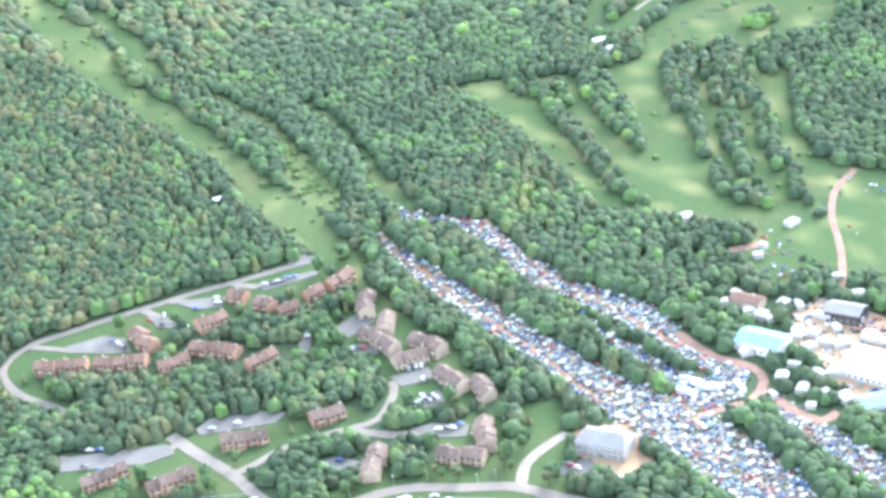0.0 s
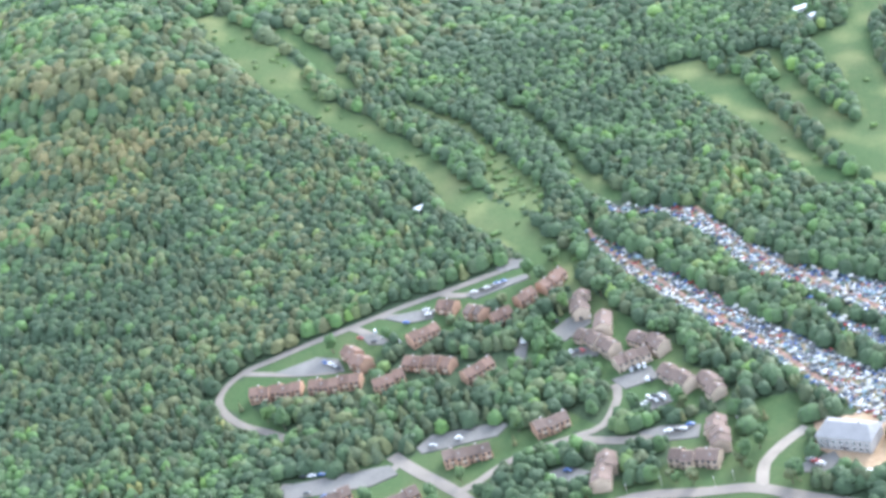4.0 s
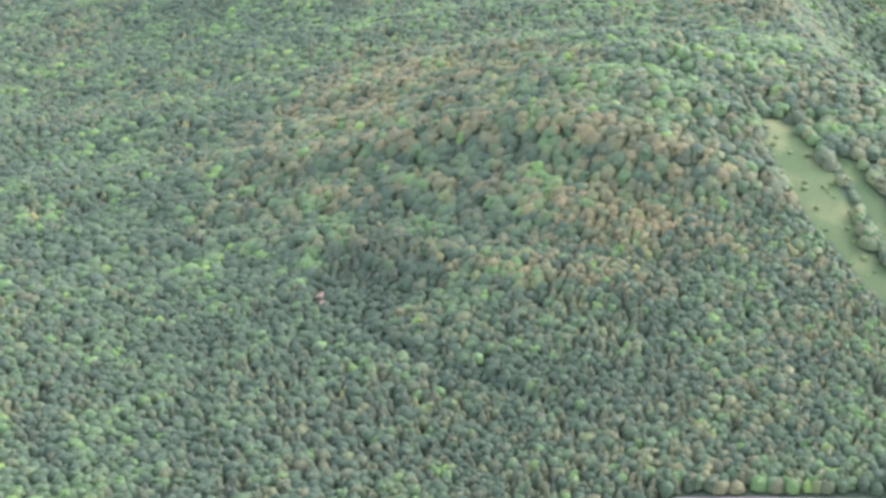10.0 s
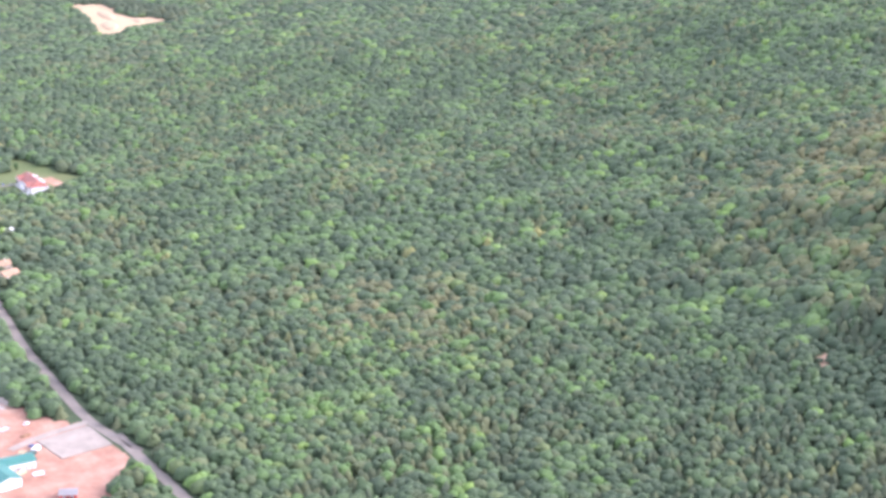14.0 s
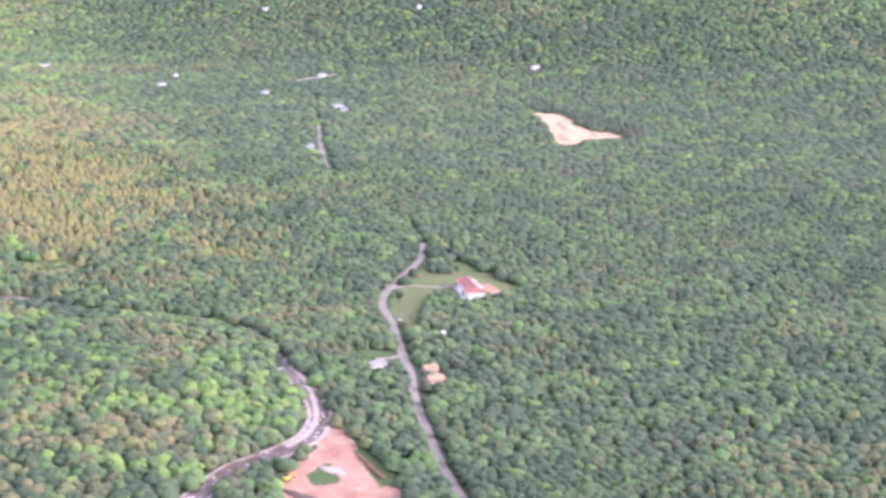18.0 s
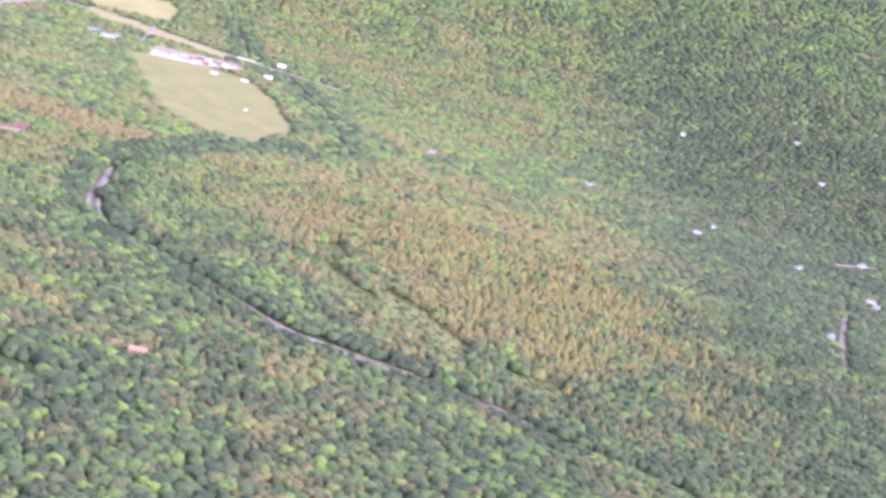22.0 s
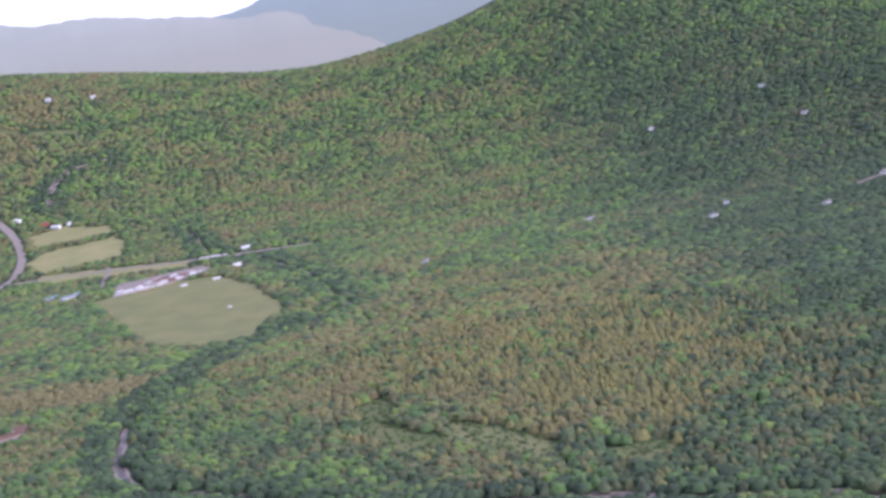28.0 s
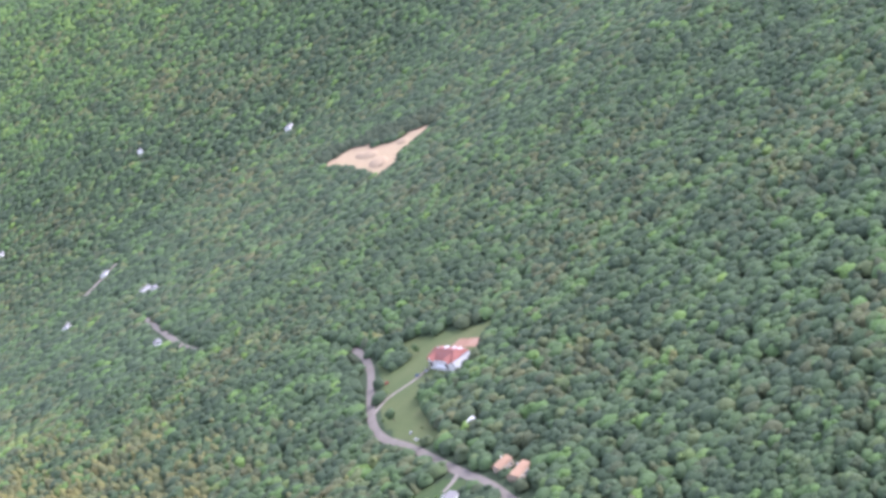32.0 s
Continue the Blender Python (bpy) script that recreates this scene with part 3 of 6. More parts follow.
def roof(bm, x0, x1, d, z1, rise, eave=0.5, thick=0.3, hip=0.0):
    """A roof of two thick slopes over a gable; hip: how far the ridge stops short of the ends."""
    k = rise / (d / 2)
    y, low = d / 2 + eave, z1 - k * eave
    top = [(x0 - eave, -y, low), (x1 + eave, -y, low), (x1 + eave - hip, 0, z1 + rise), (x0 - eave + hip, 0, z1 + rise), (x0 - eave, y, low), (x1 + eave, y, low)]
    u = [bm.verts.new((a, b, c + thick)) for a, b, c in top]
    v = [bm.verts.new((a, b, c)) for a, b, c in top]
    for s, flip in ((u, 1), (v, -1)):
        bm.faces.new([s[i] for i in (0, 1, 2, 3)][::flip]), bm.faces.new([s[i] for i in (3, 2, 5, 4)][::flip])
        if hip:
            bm.faces.new([s[i] for i in (0, 3, 4)][::flip]), bm.faces.new([s[i] for i in (1, 5, 2)][::flip])
    for i, j in ((0, 1), (5, 4)) + (((1, 5), (4, 0)) if hip else ((1, 2), (2, 5), (4, 3), (3, 0))):
        bm.faces.new((u[i], v[i], v[j], u[j]))
    bmesh.ops.recalc_face_normals(bm, faces=bm.faces)
    return bm


def thing(name, x, y, deg=0.0, z=None, sunk=0.0):
    ob = new(name)
    ob.location = (x, y, (ground_z(x, y) if z is None else z) - sunk)
    ob.rotation_euler = (0, 0, radians(deg))
    return ob


YOUNG = GRASS.pop("bush_gap")          # young growth on the hillside
THICKET = [(751, 425), (695, 412), (622, 382), (624, 358), (671, 380), (727, 405)]       # low scrub with dead trees
WEEDS = ([(520, 1127), (530, 1130), (531, 1111), (521, 1091), (509, 1098)], [(487, 1030), (504, 1030), (504, 1015), (485, 1015)], [(549, 1146), (558, 1146), (563, 1091), (554, 1077), (548, 1096)])

# ---- ground: one sheet to the horizon, finer where the camera looks
xs = np.concatenate([np.arange(-3200, -900, 70), np.arange(-900, -300, 16), np.arange(-300, 560, 11), np.arange(560, 1300, 6.5), np.arange(1300, 1900, 20), np.arange(1900, 5200, 80)])
ys = np.concatenate([np.arange(-3000, -400, 80), np.arange(-400, -190, 14), np.arange(-190, 480, 6.5), np.arange(480, 2000, 10), np.arange(2000, 4200, 17), np.arange(4200, 6200, 50)])
gx, gy = [v.ravel() for v in np.meshgrid(xs, ys)]
gz = terrain(gx, gy)
nx, ny = len(xs), len(ys)
corner = (np.arange(ny - 1)[:, None] * nx + np.arange(nx - 1)).ravel()
me = bpy.data.meshes.new("ground")
me.from_pydata(np.stack([gx, gy, gz], -1).tolist(), [], np.stack([corner, corner + 1, corner + nx + 1, corner + nx], -1).tolist())
me.polygons.foreach_set("use_smooth", [True] * len(me.polygons))
me.materials.append(GROUND)
cover = np.zeros(len(gx))
for poly in GRASS.values():
    cover = np.maximum(cover, inside(gx, gy, poly))
bare = np.zeros(len(gx))
for key, poly in BARE.items():
    bare = np.maximum(bare, inside(gx, gy, poly) * (0.5 if key.startswith("camp") else 1.0))
    if key.startswith("camp"):
        cover = np.maximum(cover, inside(gx, gy, poly))
for poly in WEEDS:
    weedy = inside(gx, gy, poly)
    cover, bare = np.maximum(cover, weedy), np.where(weedy, 0.0, bare)
straw, sandy = np.zeros(len(gx)), np.zeros(len(gx))
for key, share in (("quarry", 1.0), ("pink_lot", 0.6), ("club_yard", 0.7), ("orange_verge", 0.6), ("camp_a", 0.8), ("camp_b", 0.8), ("camp_c", 0.85), ("camp_d", 0.85), ("village", 0.6), ("hill_patch", 0.6), ("inn_yard", 0.15)):
    sandy = np.maximum(sandy, share * inside(gx, gy, BARE[key]))
for key, share in (("field_one", 0.66), ("field_two", 1.0), ("field_three", 0.9), ("field_verge", 1.0), ("field_far", 0.5), ("orange_yard", 0.3), ("river_glade", 0.35), ("river_glade_two", 0.4), ("river_glade_three", 0.6), ("river_glade_four", 0.4), ("trail_gap", 0.25), ("red_house", 0.2), ("ball_yard", 0.1), ("saddle_glade", 0.3), ("field_far_strip", 0.5), ("trail", 0.06)):
    straw = np.maximum(straw, share * inside(gx, gy, GRASS[key]))
worn = np.clip(patches(gx, gy, 34, 61) - 0.5, 0, 1) * 0.9               # dried patches on the pistes and trails
for key in ("trail", "trail_two", "trail_three", "strip", "slope_open", "slope_foot", "field_one"):
    straw = np.maximum(straw, worn * inside(gx, gy, GRASS[key]))
for key, values in (("grass", cover), ("dirt", bare), ("straw", straw), ("sand", sandy)):
    me.attributes.new(key, "FLOAT", "POINT").data.foreach_set("value", values.astype(np.float32))
tagged(new("ground", me), "grassy clearings, bare dirt and forest floor on rolling slopes", "ground", kind="structure")


# ---- far ridges, their haze painted on as a pale glow
def distant_ridge(name, crest, reach, glow, low, label, seed):
    """A long ridge far beyond the valley, its haze painted as a glow; crest: bearing in degrees and height of its
    skyline in metres.
    """
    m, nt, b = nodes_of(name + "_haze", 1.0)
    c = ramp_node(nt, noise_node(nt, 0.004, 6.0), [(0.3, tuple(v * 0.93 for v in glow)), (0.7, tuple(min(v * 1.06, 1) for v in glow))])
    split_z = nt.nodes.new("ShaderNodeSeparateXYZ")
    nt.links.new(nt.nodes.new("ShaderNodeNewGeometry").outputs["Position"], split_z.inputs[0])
    # haze colour by height, given off as emission by the slopes themselves
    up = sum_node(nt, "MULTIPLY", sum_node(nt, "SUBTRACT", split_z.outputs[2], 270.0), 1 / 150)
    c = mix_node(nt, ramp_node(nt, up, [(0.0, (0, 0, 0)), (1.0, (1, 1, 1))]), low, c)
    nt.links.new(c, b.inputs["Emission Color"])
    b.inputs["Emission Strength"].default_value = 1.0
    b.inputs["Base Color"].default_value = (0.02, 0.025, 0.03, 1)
    q = np.random.RandomState(seed)
    turn = np.arange(crest[0][0], crest[-1][0] + 0.01, 0.15)
    top = smooth_interp(turn, crest, 0.4) + 6.0 * np.sin(turn * 1.3 + 2 * np.sin(turn * 0.7)) + 1.5 * np.sin(turn * 5.1 + 3 * np.sin(turn * 1.9)) + q.uniform(-1, 1, len(turn))
    verts = []
    for a, h in zip(np.radians(turn), top):
        for back_by, drop in ((120, 60), (0, 0), (-60, 40), (-130, 110), (-170, 260)):
            d = reach + back_by
            verts.append((181 + d * math.sin(a), 331 + d * math.cos(a), h - drop))
    faces = [(5 * i + j, 5 * i + j + 1, 5 * i + j + 6, 5 * i + j + 5) for i in range(len(turn) - 1) for j in range(4)]
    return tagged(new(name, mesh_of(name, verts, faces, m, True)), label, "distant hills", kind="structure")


distant_ridge("backdrop_hills", ((-26, 470), (-20, 490), (-14.2, 508), (-12.8, 522), (-11, 468), (-8.2, 432), (-5.4, 419), (-3.4, 390), (-1.5, 368), (1, 350), (3, 310), (5, 250), (7, 170)), 4560, (0.205, 0.222, 0.19), (0.185, 0.19, 0.155), "low wooded hills beyond the valley, glowing with painted haze", 3)
distant_ridge("backdrop_mountain", ((-4, 330), (-1.5, 369), (0.5, 400), (2.5, 438), (3.5, 456), (5.5, 488), (9.4, 524), (14, 545), (20, 540)), 4660, (0.15, 0.188, 0.182), (0.14, 0.165, 0.148), "long blue mountain glowing with painted haze", 4)


def strip(name, line, width, material, lift, label, kind_name, step=6.0):
    p = curve_through(line, step)
    d = np.gradient(p, axis=0)
    d /= np.hypot(d[:, 0], d[:, 1])[:, None] + 1e-9
    side = np.stack([-d[:, 1], d[:, 0]], -1)
    verts = []
    for k, (c, s) in enumerate(zip(p, side)):
        wob = 1 + 0.02 * math.sin(k * 1.7) + 0.04 * math.sin(k * 0.31 + 1)
        for o in (-0.5, -0.18, 0.18, 0.5):
            q = c + s * o * width * wob
            verts.append((q[0], q[1], ground_z(q[0], q[1]) + lift - (0.12 if abs(o) == 0.5 else 0)))
    faces = [(4 * i + j, 4 * i + j + 1, 4 * i + j + 5, 4 * i + j + 4) for i in range(len(p) - 1) for j in range(3)]
    faces = [f[::-1] for f in faces]
    ob = new(name, mesh_of(name, verts, faces, material, True))
    return tagged(ob, label, kind_name, kind="structure")


def pad(name, poly, material, lift, label, category, kind="structure", level=False):
    """A flat plate laid on the slope, with sides that go into the ground."""
    p = np.array(poly, float)
    z = terrain(p[:, 0], p[:, 1])
    a = np.c_[p, np.ones(len(p))]
    k = np.array([0, 0, z.max()]) if level else np.linalg.lstsq(a, z, rcond=None)[0]
    top = a @ k
    top += max(0.0, (z - top).max()) * 0.6 + lift
    bm = bmesh.new()
    u = [bm.verts.new((*q, h)) for q, h in zip(p, top)]
    v = [bm.verts.new((*q, h - 4)) for q, h in zip(p, top)]
    bm.faces.new(u)
    for i in range(len(p)):
        j = (i + 1) % len(p)
        bm.faces.new((u[j], u[i], v[i], v[j]))
    bmesh.ops.recalc_face_normals(bm, faces=bm.faces)
    me = bpy.data.meshes.new(name)
    bm.to_mesh(me)
    bm.free()
    me.materials.append(material)
    return tagged(new(name, me), label, category, kind=kind), k


DIRT_WAYS = ("red_track", "red_track_low", "red_hill_track", "saddle_track", "camp_track", "camp_track_top")
PALE_WAYS = ("motel_loop", "motel_drive", "lift_track", "yard_drive", "house_drive", "white_house_drive", "field_drive", "far_lane", "club_drive", "side_road")
for key, (width, line) in ROADS.items():
    if key in DIRT_WAYS:
        strip("dirt_track", line, width, RED_DIRT, 0.35, "reddish dirt track across the slope", "track")
    elif key in PALE_WAYS:
        strip("gravel_drive", line, width, GRAVEL, 0.38, "pale gravel drive through grass", "drive")
    else:
        strip("road", line, width, GRAVEL if key in ("main_road", "highway", "fork_road") else ASPHALT, 0.42, "worn light grey asphalt road through woods", "road")
for key, poly in LOTS.items():
    pad("parking_lot", poly, GRAVEL if key in ("lot_yard_grey", "lot_field", "lot_orange") else LOT_ASPHALT, 0.5, "grey parking lot with worn asphalt", "parking lot")
for key, line in RIVERS.items():
    strip("river_bank", line, 18 if key == "river" else 13, STONES, 0.25, "pale stones along the river", "river bank")
    strip("river", line, 12 if key == "river" else 6.5, WATER, 0.5, "shallow brown river between stony banks", "river")

BAR = [(553, 1294), (556, 1268), (554, 1239), (550, 1217), (543, 1193), (529, 1170), (508, 1153)]
strip("gravel_bar", BAR, 4.5, STONES, 0.75, "pale stone bar inside the river bend", "gravel bar")
POOL_LINE = [(428, 1084), (431, 1068), (433, 1046), (434, 1020), (436, 995), (437, 960)]
strip("river_pool", POOL_LINE, 20, SILT, 0.62, "still grey-brown river pool below a weir", "river")

# ---- buildings
ROWS = []                      # townhouse rows: x, y, half length, heading
CLEAR = []                     # places kept free of trees: x, y, reach


def window_mesh(w, h):
    bm = box(bmesh.new(), -w / 2, w / 2, -0.04, 0.06, 0, h)
    me = bpy.data.meshes.new("window")
    bm.to_mesh(me)
    bm.free()
    me.materials.append(GLASS)
    return me


def frame_mesh(w, h):
    bm = bmesh.new()
    for x0, x1, z0, z1 in ((-w / 2 - 0.12, -w / 2, -0.12, h + 0.12), (w / 2, w / 2 + 0.12, -0.12, h + 0.12), (-w / 2, w / 2, -0.12, 0), (-w / 2, w / 2, h, h + 0.12), (-0.04, 0.04, 0, h)):
        box(bm, x0, x1, -0.1, 0.02, z0, z1)
    me = bpy.data.meshes.new("window_frame")
    bm.to_mesh(me)
    bm.free()
    me.materials.append(WHITE)
    return me


WIN, WIN_FRAME = window_mesh(1.5, 1.4), frame_mesh(1.5, 1.4)
SKYLIGHT = box_mesh("skylight", 0.8, 1.1, 0.18, ROOF_GREY)
CHIMNEY = box_mesh("chimney", 0.9, 0.9, 2.4, STONE)
DOOR = box_mesh("door", 1.1, 0.12, 2.1, DARK)
BALCONY = box_mesh("balcony", 2.6, 1.3, 0.9, TAN)


def windows(parent, x0, x1, d, z, n, back=True):
    for i in range(n):
        x = x0 + (x1 - x0) * (i + 0.5) / n
        for s in (-1, 1) if back else (-1,):
            w = piece("window", WIN, parent, (x, s * (d / 2 + 0.0), z), 0 if s < 0 else math.pi)
            f = new("window_frame", WIN_FRAME)
            f.parent = w


UNIT = {}


def condo_meshes(wall, top):
    w, d = 6.4, 9.6
    bm = gable(bmesh.new(), -w / 2, w / 2, d, -5, 5.6, 2.6)
    a = bpy.data.meshes.new("wall")
    bm.to_mesh(a), bm.free()
    a.materials.append(wall)
    bm = roof(bmesh.new(), -w / 2 + 0.45, w / 2 - 0.45, d, 5.6, 2.6, 0.5, 0.3)
    b = bpy.data.meshes.new("roof")
    bm.to_mesh(b), bm.free()
    b.materials.append(top)
    return a, b


def condo(x, y, length, deg, wall, top, label, tall=0.0):
    n = max(2, round(length / 6.4))
    ob = thing("townhouse_row", x, y, deg, sunk=0.6 - tall)
    key = (wall.name, top.name)
    if key not in UNIT:
        UNIT[key] = condo_meshes(wall, top)
    rnd = random.Random(int(x * 7 + y))
    for i in range(n):
        cx, off, dz = (i - (n - 1) / 2) * 6.36, rnd.choice((-1.1, 0, 1.1)), rnd.choice((-0.5, 0, 0.5))
        unit = piece("wall", UNIT[key][0], ob, (cx, off, dz))
        piece("roof", UNIT[key][1], ob, (cx, off, dz + 0.02 * (i % 2)))
        piece("door", DOOR, unit, (-1.9, -4.82, 0.4))
        piece("balcony", BALCONY, unit, (1.0, -5.4, 2.5))
        for s in (-1, 1):
            for z in (0.9, 3.5):
                for wx in (-1.6, 1.5):
                    if s < 0 and z < 1 and wx < 0:
                        continue
                    piece("window", WIN, unit, (wx, s * 4.8, z), 0 if s < 0 else math.pi)
        if i % 2 == 0:
            piece("chimney", CHIMNEY, ob, (cx + 2.2, off + 1.2, dz + 6.2))
        else:
            sk = piece("skylight", SKYLIGHT, ob, (cx - 1.0, off - 2.4, dz + 7.2))
            sk.rotation_euler = (radians(28), 0, 0)
    ROWS.append((x, y, length / 2, radians(deg)))
    return tagged(ob, label, "townhouse", group="townhouses of the resort")


CONDOS = [(833, 351, 31, -88), (831, 314, 32, -93), (827, 281, 20, -70), (853, 305, 27, -138), (866, 265, 20, -51), (837, 258, 32, -115), (823, 228, 22, -51), (892, 253, 16, -113), (880, 234, 10, -137), (873, 219, 11, -61), (887, 205, 14, -49), (901, 190, 17, -40), (872, 171, 23, -173), (850, 156, 21, -178),
          (833, 159, 29, -137), (825, 130, 27, -134), (812, 140, 19, -61), (789, 115, 25, -139), (777, 97, 17, -147), (723, 297, 25, -64), (715, 259, 28, -59), (748, 225, 26, -74), (763, 181, 22, -62), (717, 150, 24, 179), (718, 105, 23, -106), (735, 94, 23, -177)
]
for i, (x, y, length, deg) in enumerate(CONDOS):
    pinkish = i in (7, 9, 10, 11)
    grey = 12 <= i <= 18 or i in (23, 24, 25)
    wall, top = (TAN, SHINGLE) if grey else (CEDAR, SHINGLE_RED if pinkish or i < 8 else SHINGLE)
    label = "tan townhouse row with brown shingle roof among trees" if grey else "cedar-walled townhouse row with reddish brown shingle roof"
    condo(x, y, length, deg, wall, top, label)


def house(name, x, y, length, depth, high, deg, wall, top, label, rise=2.0, cols=0, storeys=1, hip=0.0, chimney=True, group="", category="house"):
    ob = thing(name, x, y, deg, sunk=0.3)
    h = length / 2
    part("wall", gable(bmesh.new(), -h, h, depth, -4, high, 0.02 if hip else rise), wall, ob)
    part("roof", roof(bmesh.new(), -h, h, depth, high, rise, 0.6, 0.3, hip), top, ob)
    for k in range(storeys):
        windows(ob, -h + 0.6, h - 0.6, depth, 0.9 + k * 2.8, cols or max(2, int(length / 3.4)))
    piece("door", DOOR, ob, (0, -depth / 2 - 0.03, 0.3))
    if chimney:
        piece("chimney", CHIMNEY, ob, (h * 0.4, 0.8, high + rise - 1.0))
    CLEAR.append((x, y, length / 2 + 4))
    return tagged(ob, label, category, group=group)


# resort hotel: two wings with a green roof and red walls
for x, y, length, deg in ((662, 127, 28, -85), (663, 98, 27, -98)):
    ob = house("hotel_wing", x, y, length, 14, 11, deg, BRICK_RED, ROOF_GREEN, "red four-storey hotel wing with grey-green hipped roof", 3.6, 7, 4, 4.0, False, "hotel wings", "hotel")
    for i in range(4):
        cx = (i - 1.5) * length / 4.2
        part("bay", gable(bmesh.new(), -1.9, 1.9, 4, -4, 11.2, 1.6), BRICK_RED, ob).matrix_local = Matrix.Translation((cx, -7.2, 0)) @ Matrix.Rotation(math.pi / 2, 4, "Z")
        part("bay_roof", roof(bmesh.new(), -2.2, 6.0, 4, 11.2, 1.7, 0.4, 0.25), ROOF_GREEN, ob).matrix_local = Matrix.Translation((cx, -7.2, 0)) @ Matrix.Rotation(math.pi / 2, 4, "Z")
        part("pillar", box(bmesh.new(), cx + 2.6, cx + 3.3, -9.6, -8.9, -4, 11), STONE, ob, "pale stone pillar")
        for z in (2.4, 5.2, 8.0):
            piece("balcony", BALCONY, ob, (cx + 4.4, -7.6, z))
    part("terrace_wall", box(bmesh.new(), -length / 2 - 2, length / 2 + 2, -13, -12.4, -4, 1.2), WHITE, ob, "pale terrace wall")
    CLEAR.append((x, y, 20))
house("hotel_link", 661, 113, 8, 9, 7, -90, STONE, ROOF_GREEN, "grey stone hotel entrance with green roof", 2.0, category="hotel")

# tennis courts, pool and club
courts, _ = pad("tennis_ground", [(695.9, 299.6), (695.2, 242.2), (665.9, 234.9), (664.6, 290.4)], COURT, 0.9, "pale concrete ground round four green tennis courts", "court", "structure", True)
grey_ground, _ = pad("old_court_ground", [(695.1, 241.7), (692.9, 218.9), (667.2, 211.8), (665.9, 234.4)], COURT_GREY, 0.9, "worn grey tennis court ground", "court", "structure", True)
court_z = max(v.co.z for v in courts.data.vertices) + 0.004
grey_z = max(v.co.z for v in grey_ground.data.vertices) + 0.004


def tennis_court(x, y, z, paint, label):
    ob = thing("tennis_court", x, y, 16, z)
    part("surface", box(bmesh.new(), -9, 9, -4.3, 4.3, 0, 0.03), paint, ob)
    for x0, x1, y0, y1 in ((-9, 9, -4.3, -4.15), (-9, 9, 4.15, 4.3), (-9, -8.85, -4.15, 4.15), (8.85, 9, -4.15, 4.15), (-9, 9, -3.3, -3.18), (-9, 9, 3.18, 3.3), (-4.9, -4.78, -3.18, 3.18), (4.78, 4.9, -3.18, 3.18), (-4.78, 4.78, -0.06, 0.06)):
        part("court_line", box(bmesh.new(), x0, x1, y0, y1, 0.03, 0.05), LINE, ob)
    part("net", box(bmesh.new(), -0.04, 0.04, -4.6, 4.6, 0.1, 0.95), NET, ob)
    for s in (-1, 1):
        part("net_post", box(bmesh.new(), -0.08, 0.08, s * 4.7 - 0.08, s * 4.7 + 0.08, 0, 1.15), STEEL, ob)
    return tagged(ob, label, "tennis court", group="tennis courts")


for y in (286.8, 274.0, 261.2, 248.5):
    tennis_court(680.3, y, court_z, COURT_GREEN, "green painted tennis court with white lines and net")
for y in (234.4, 223.7):
    tennis_court(680.8, y, grey_z, COURT_GREY, "faded grey-green tennis court with worn lines")
fence = thing("court_fence", 682.5, 259, 1, court_z - 0.5)
for k in range(15):
    part("post", box(bmesh.new(), 14.4, 14.5, -45 + k * 6, -44.9 + k * 6, 0, 3.4), STEEL, fence)
part("rail", box(bmesh.new(), 14.4, 14.5, -45, 44, 3.4, 3.5), STEEL, fence)
tagged(fence, "tall galvanised fence beside the tennis courts", "fence")
house("tennis_club", 655, 221, 27, 15, 5, -89, TAN, SHINGLE_RED, "long club house with reddish brown roof and skylights", 2.6, group="", category="club house")
house("club_annex", 644, 215, 18, 6, 3.2, -89, WHITE, ROOF_GREY, "low white annex with a pale flat roof", 0.4, chimney=False, category="annex")
house("pool_hut", 660.5, 268, 6, 6, 3, -89, TAN, SHINGLE_RED, "small brown-roofed hut beside the pool", 1.4, chimney=False, category="hut")
deck, _ = pad("pool_deck", [(654, 265), (654, 243.5), (642.5, 238), (638.5, 258.5)], STONE, 0.8, "pale pool deck", "deck", "structure", True)
deck_z = max(v.co.z for v in deck.data.vertices)
pool = thing("swimming_pool", 648.3, 251, 5, deck_z)
part("water", box(bmesh.new(), -2.4, 2.4, -6.5, 6.5, -0.5, 0.02), POOL, pool)
for x0, x1, y0, y1 in ((-2.8, -2.4, -6.9, 6.9), (2.4, 2.8, -6.9, 6.9), (-2.4, 2.4, -6.9, -6.5), (-2.4, 2.4, 6.5, 6.9)):
    part("coping", box(bmesh.new(), x0, x1, y0, y1, 0, 0.12), STONE, pool)
tagged(pool, "dark swimming pool with stone coping in a pale deck", "pool")
CLEAR += [(682, 224, 26), (684, 290, 20), (684, 265, 22), (684, 235, 22), (650, 252, 17), (645, 222, 14)]

CLEAR += [(648, 135, 13), (645, 118, 14), (646, 98, 14), (652, 80, 12)]     # the hotel lawn
ob = house("deck_bar", 637, 226, 9, 6, 2.8, -70, WHITE, WHITE, "small white bar hut beside the pool deck", 1.0, 2, chimney=False, category="hut")

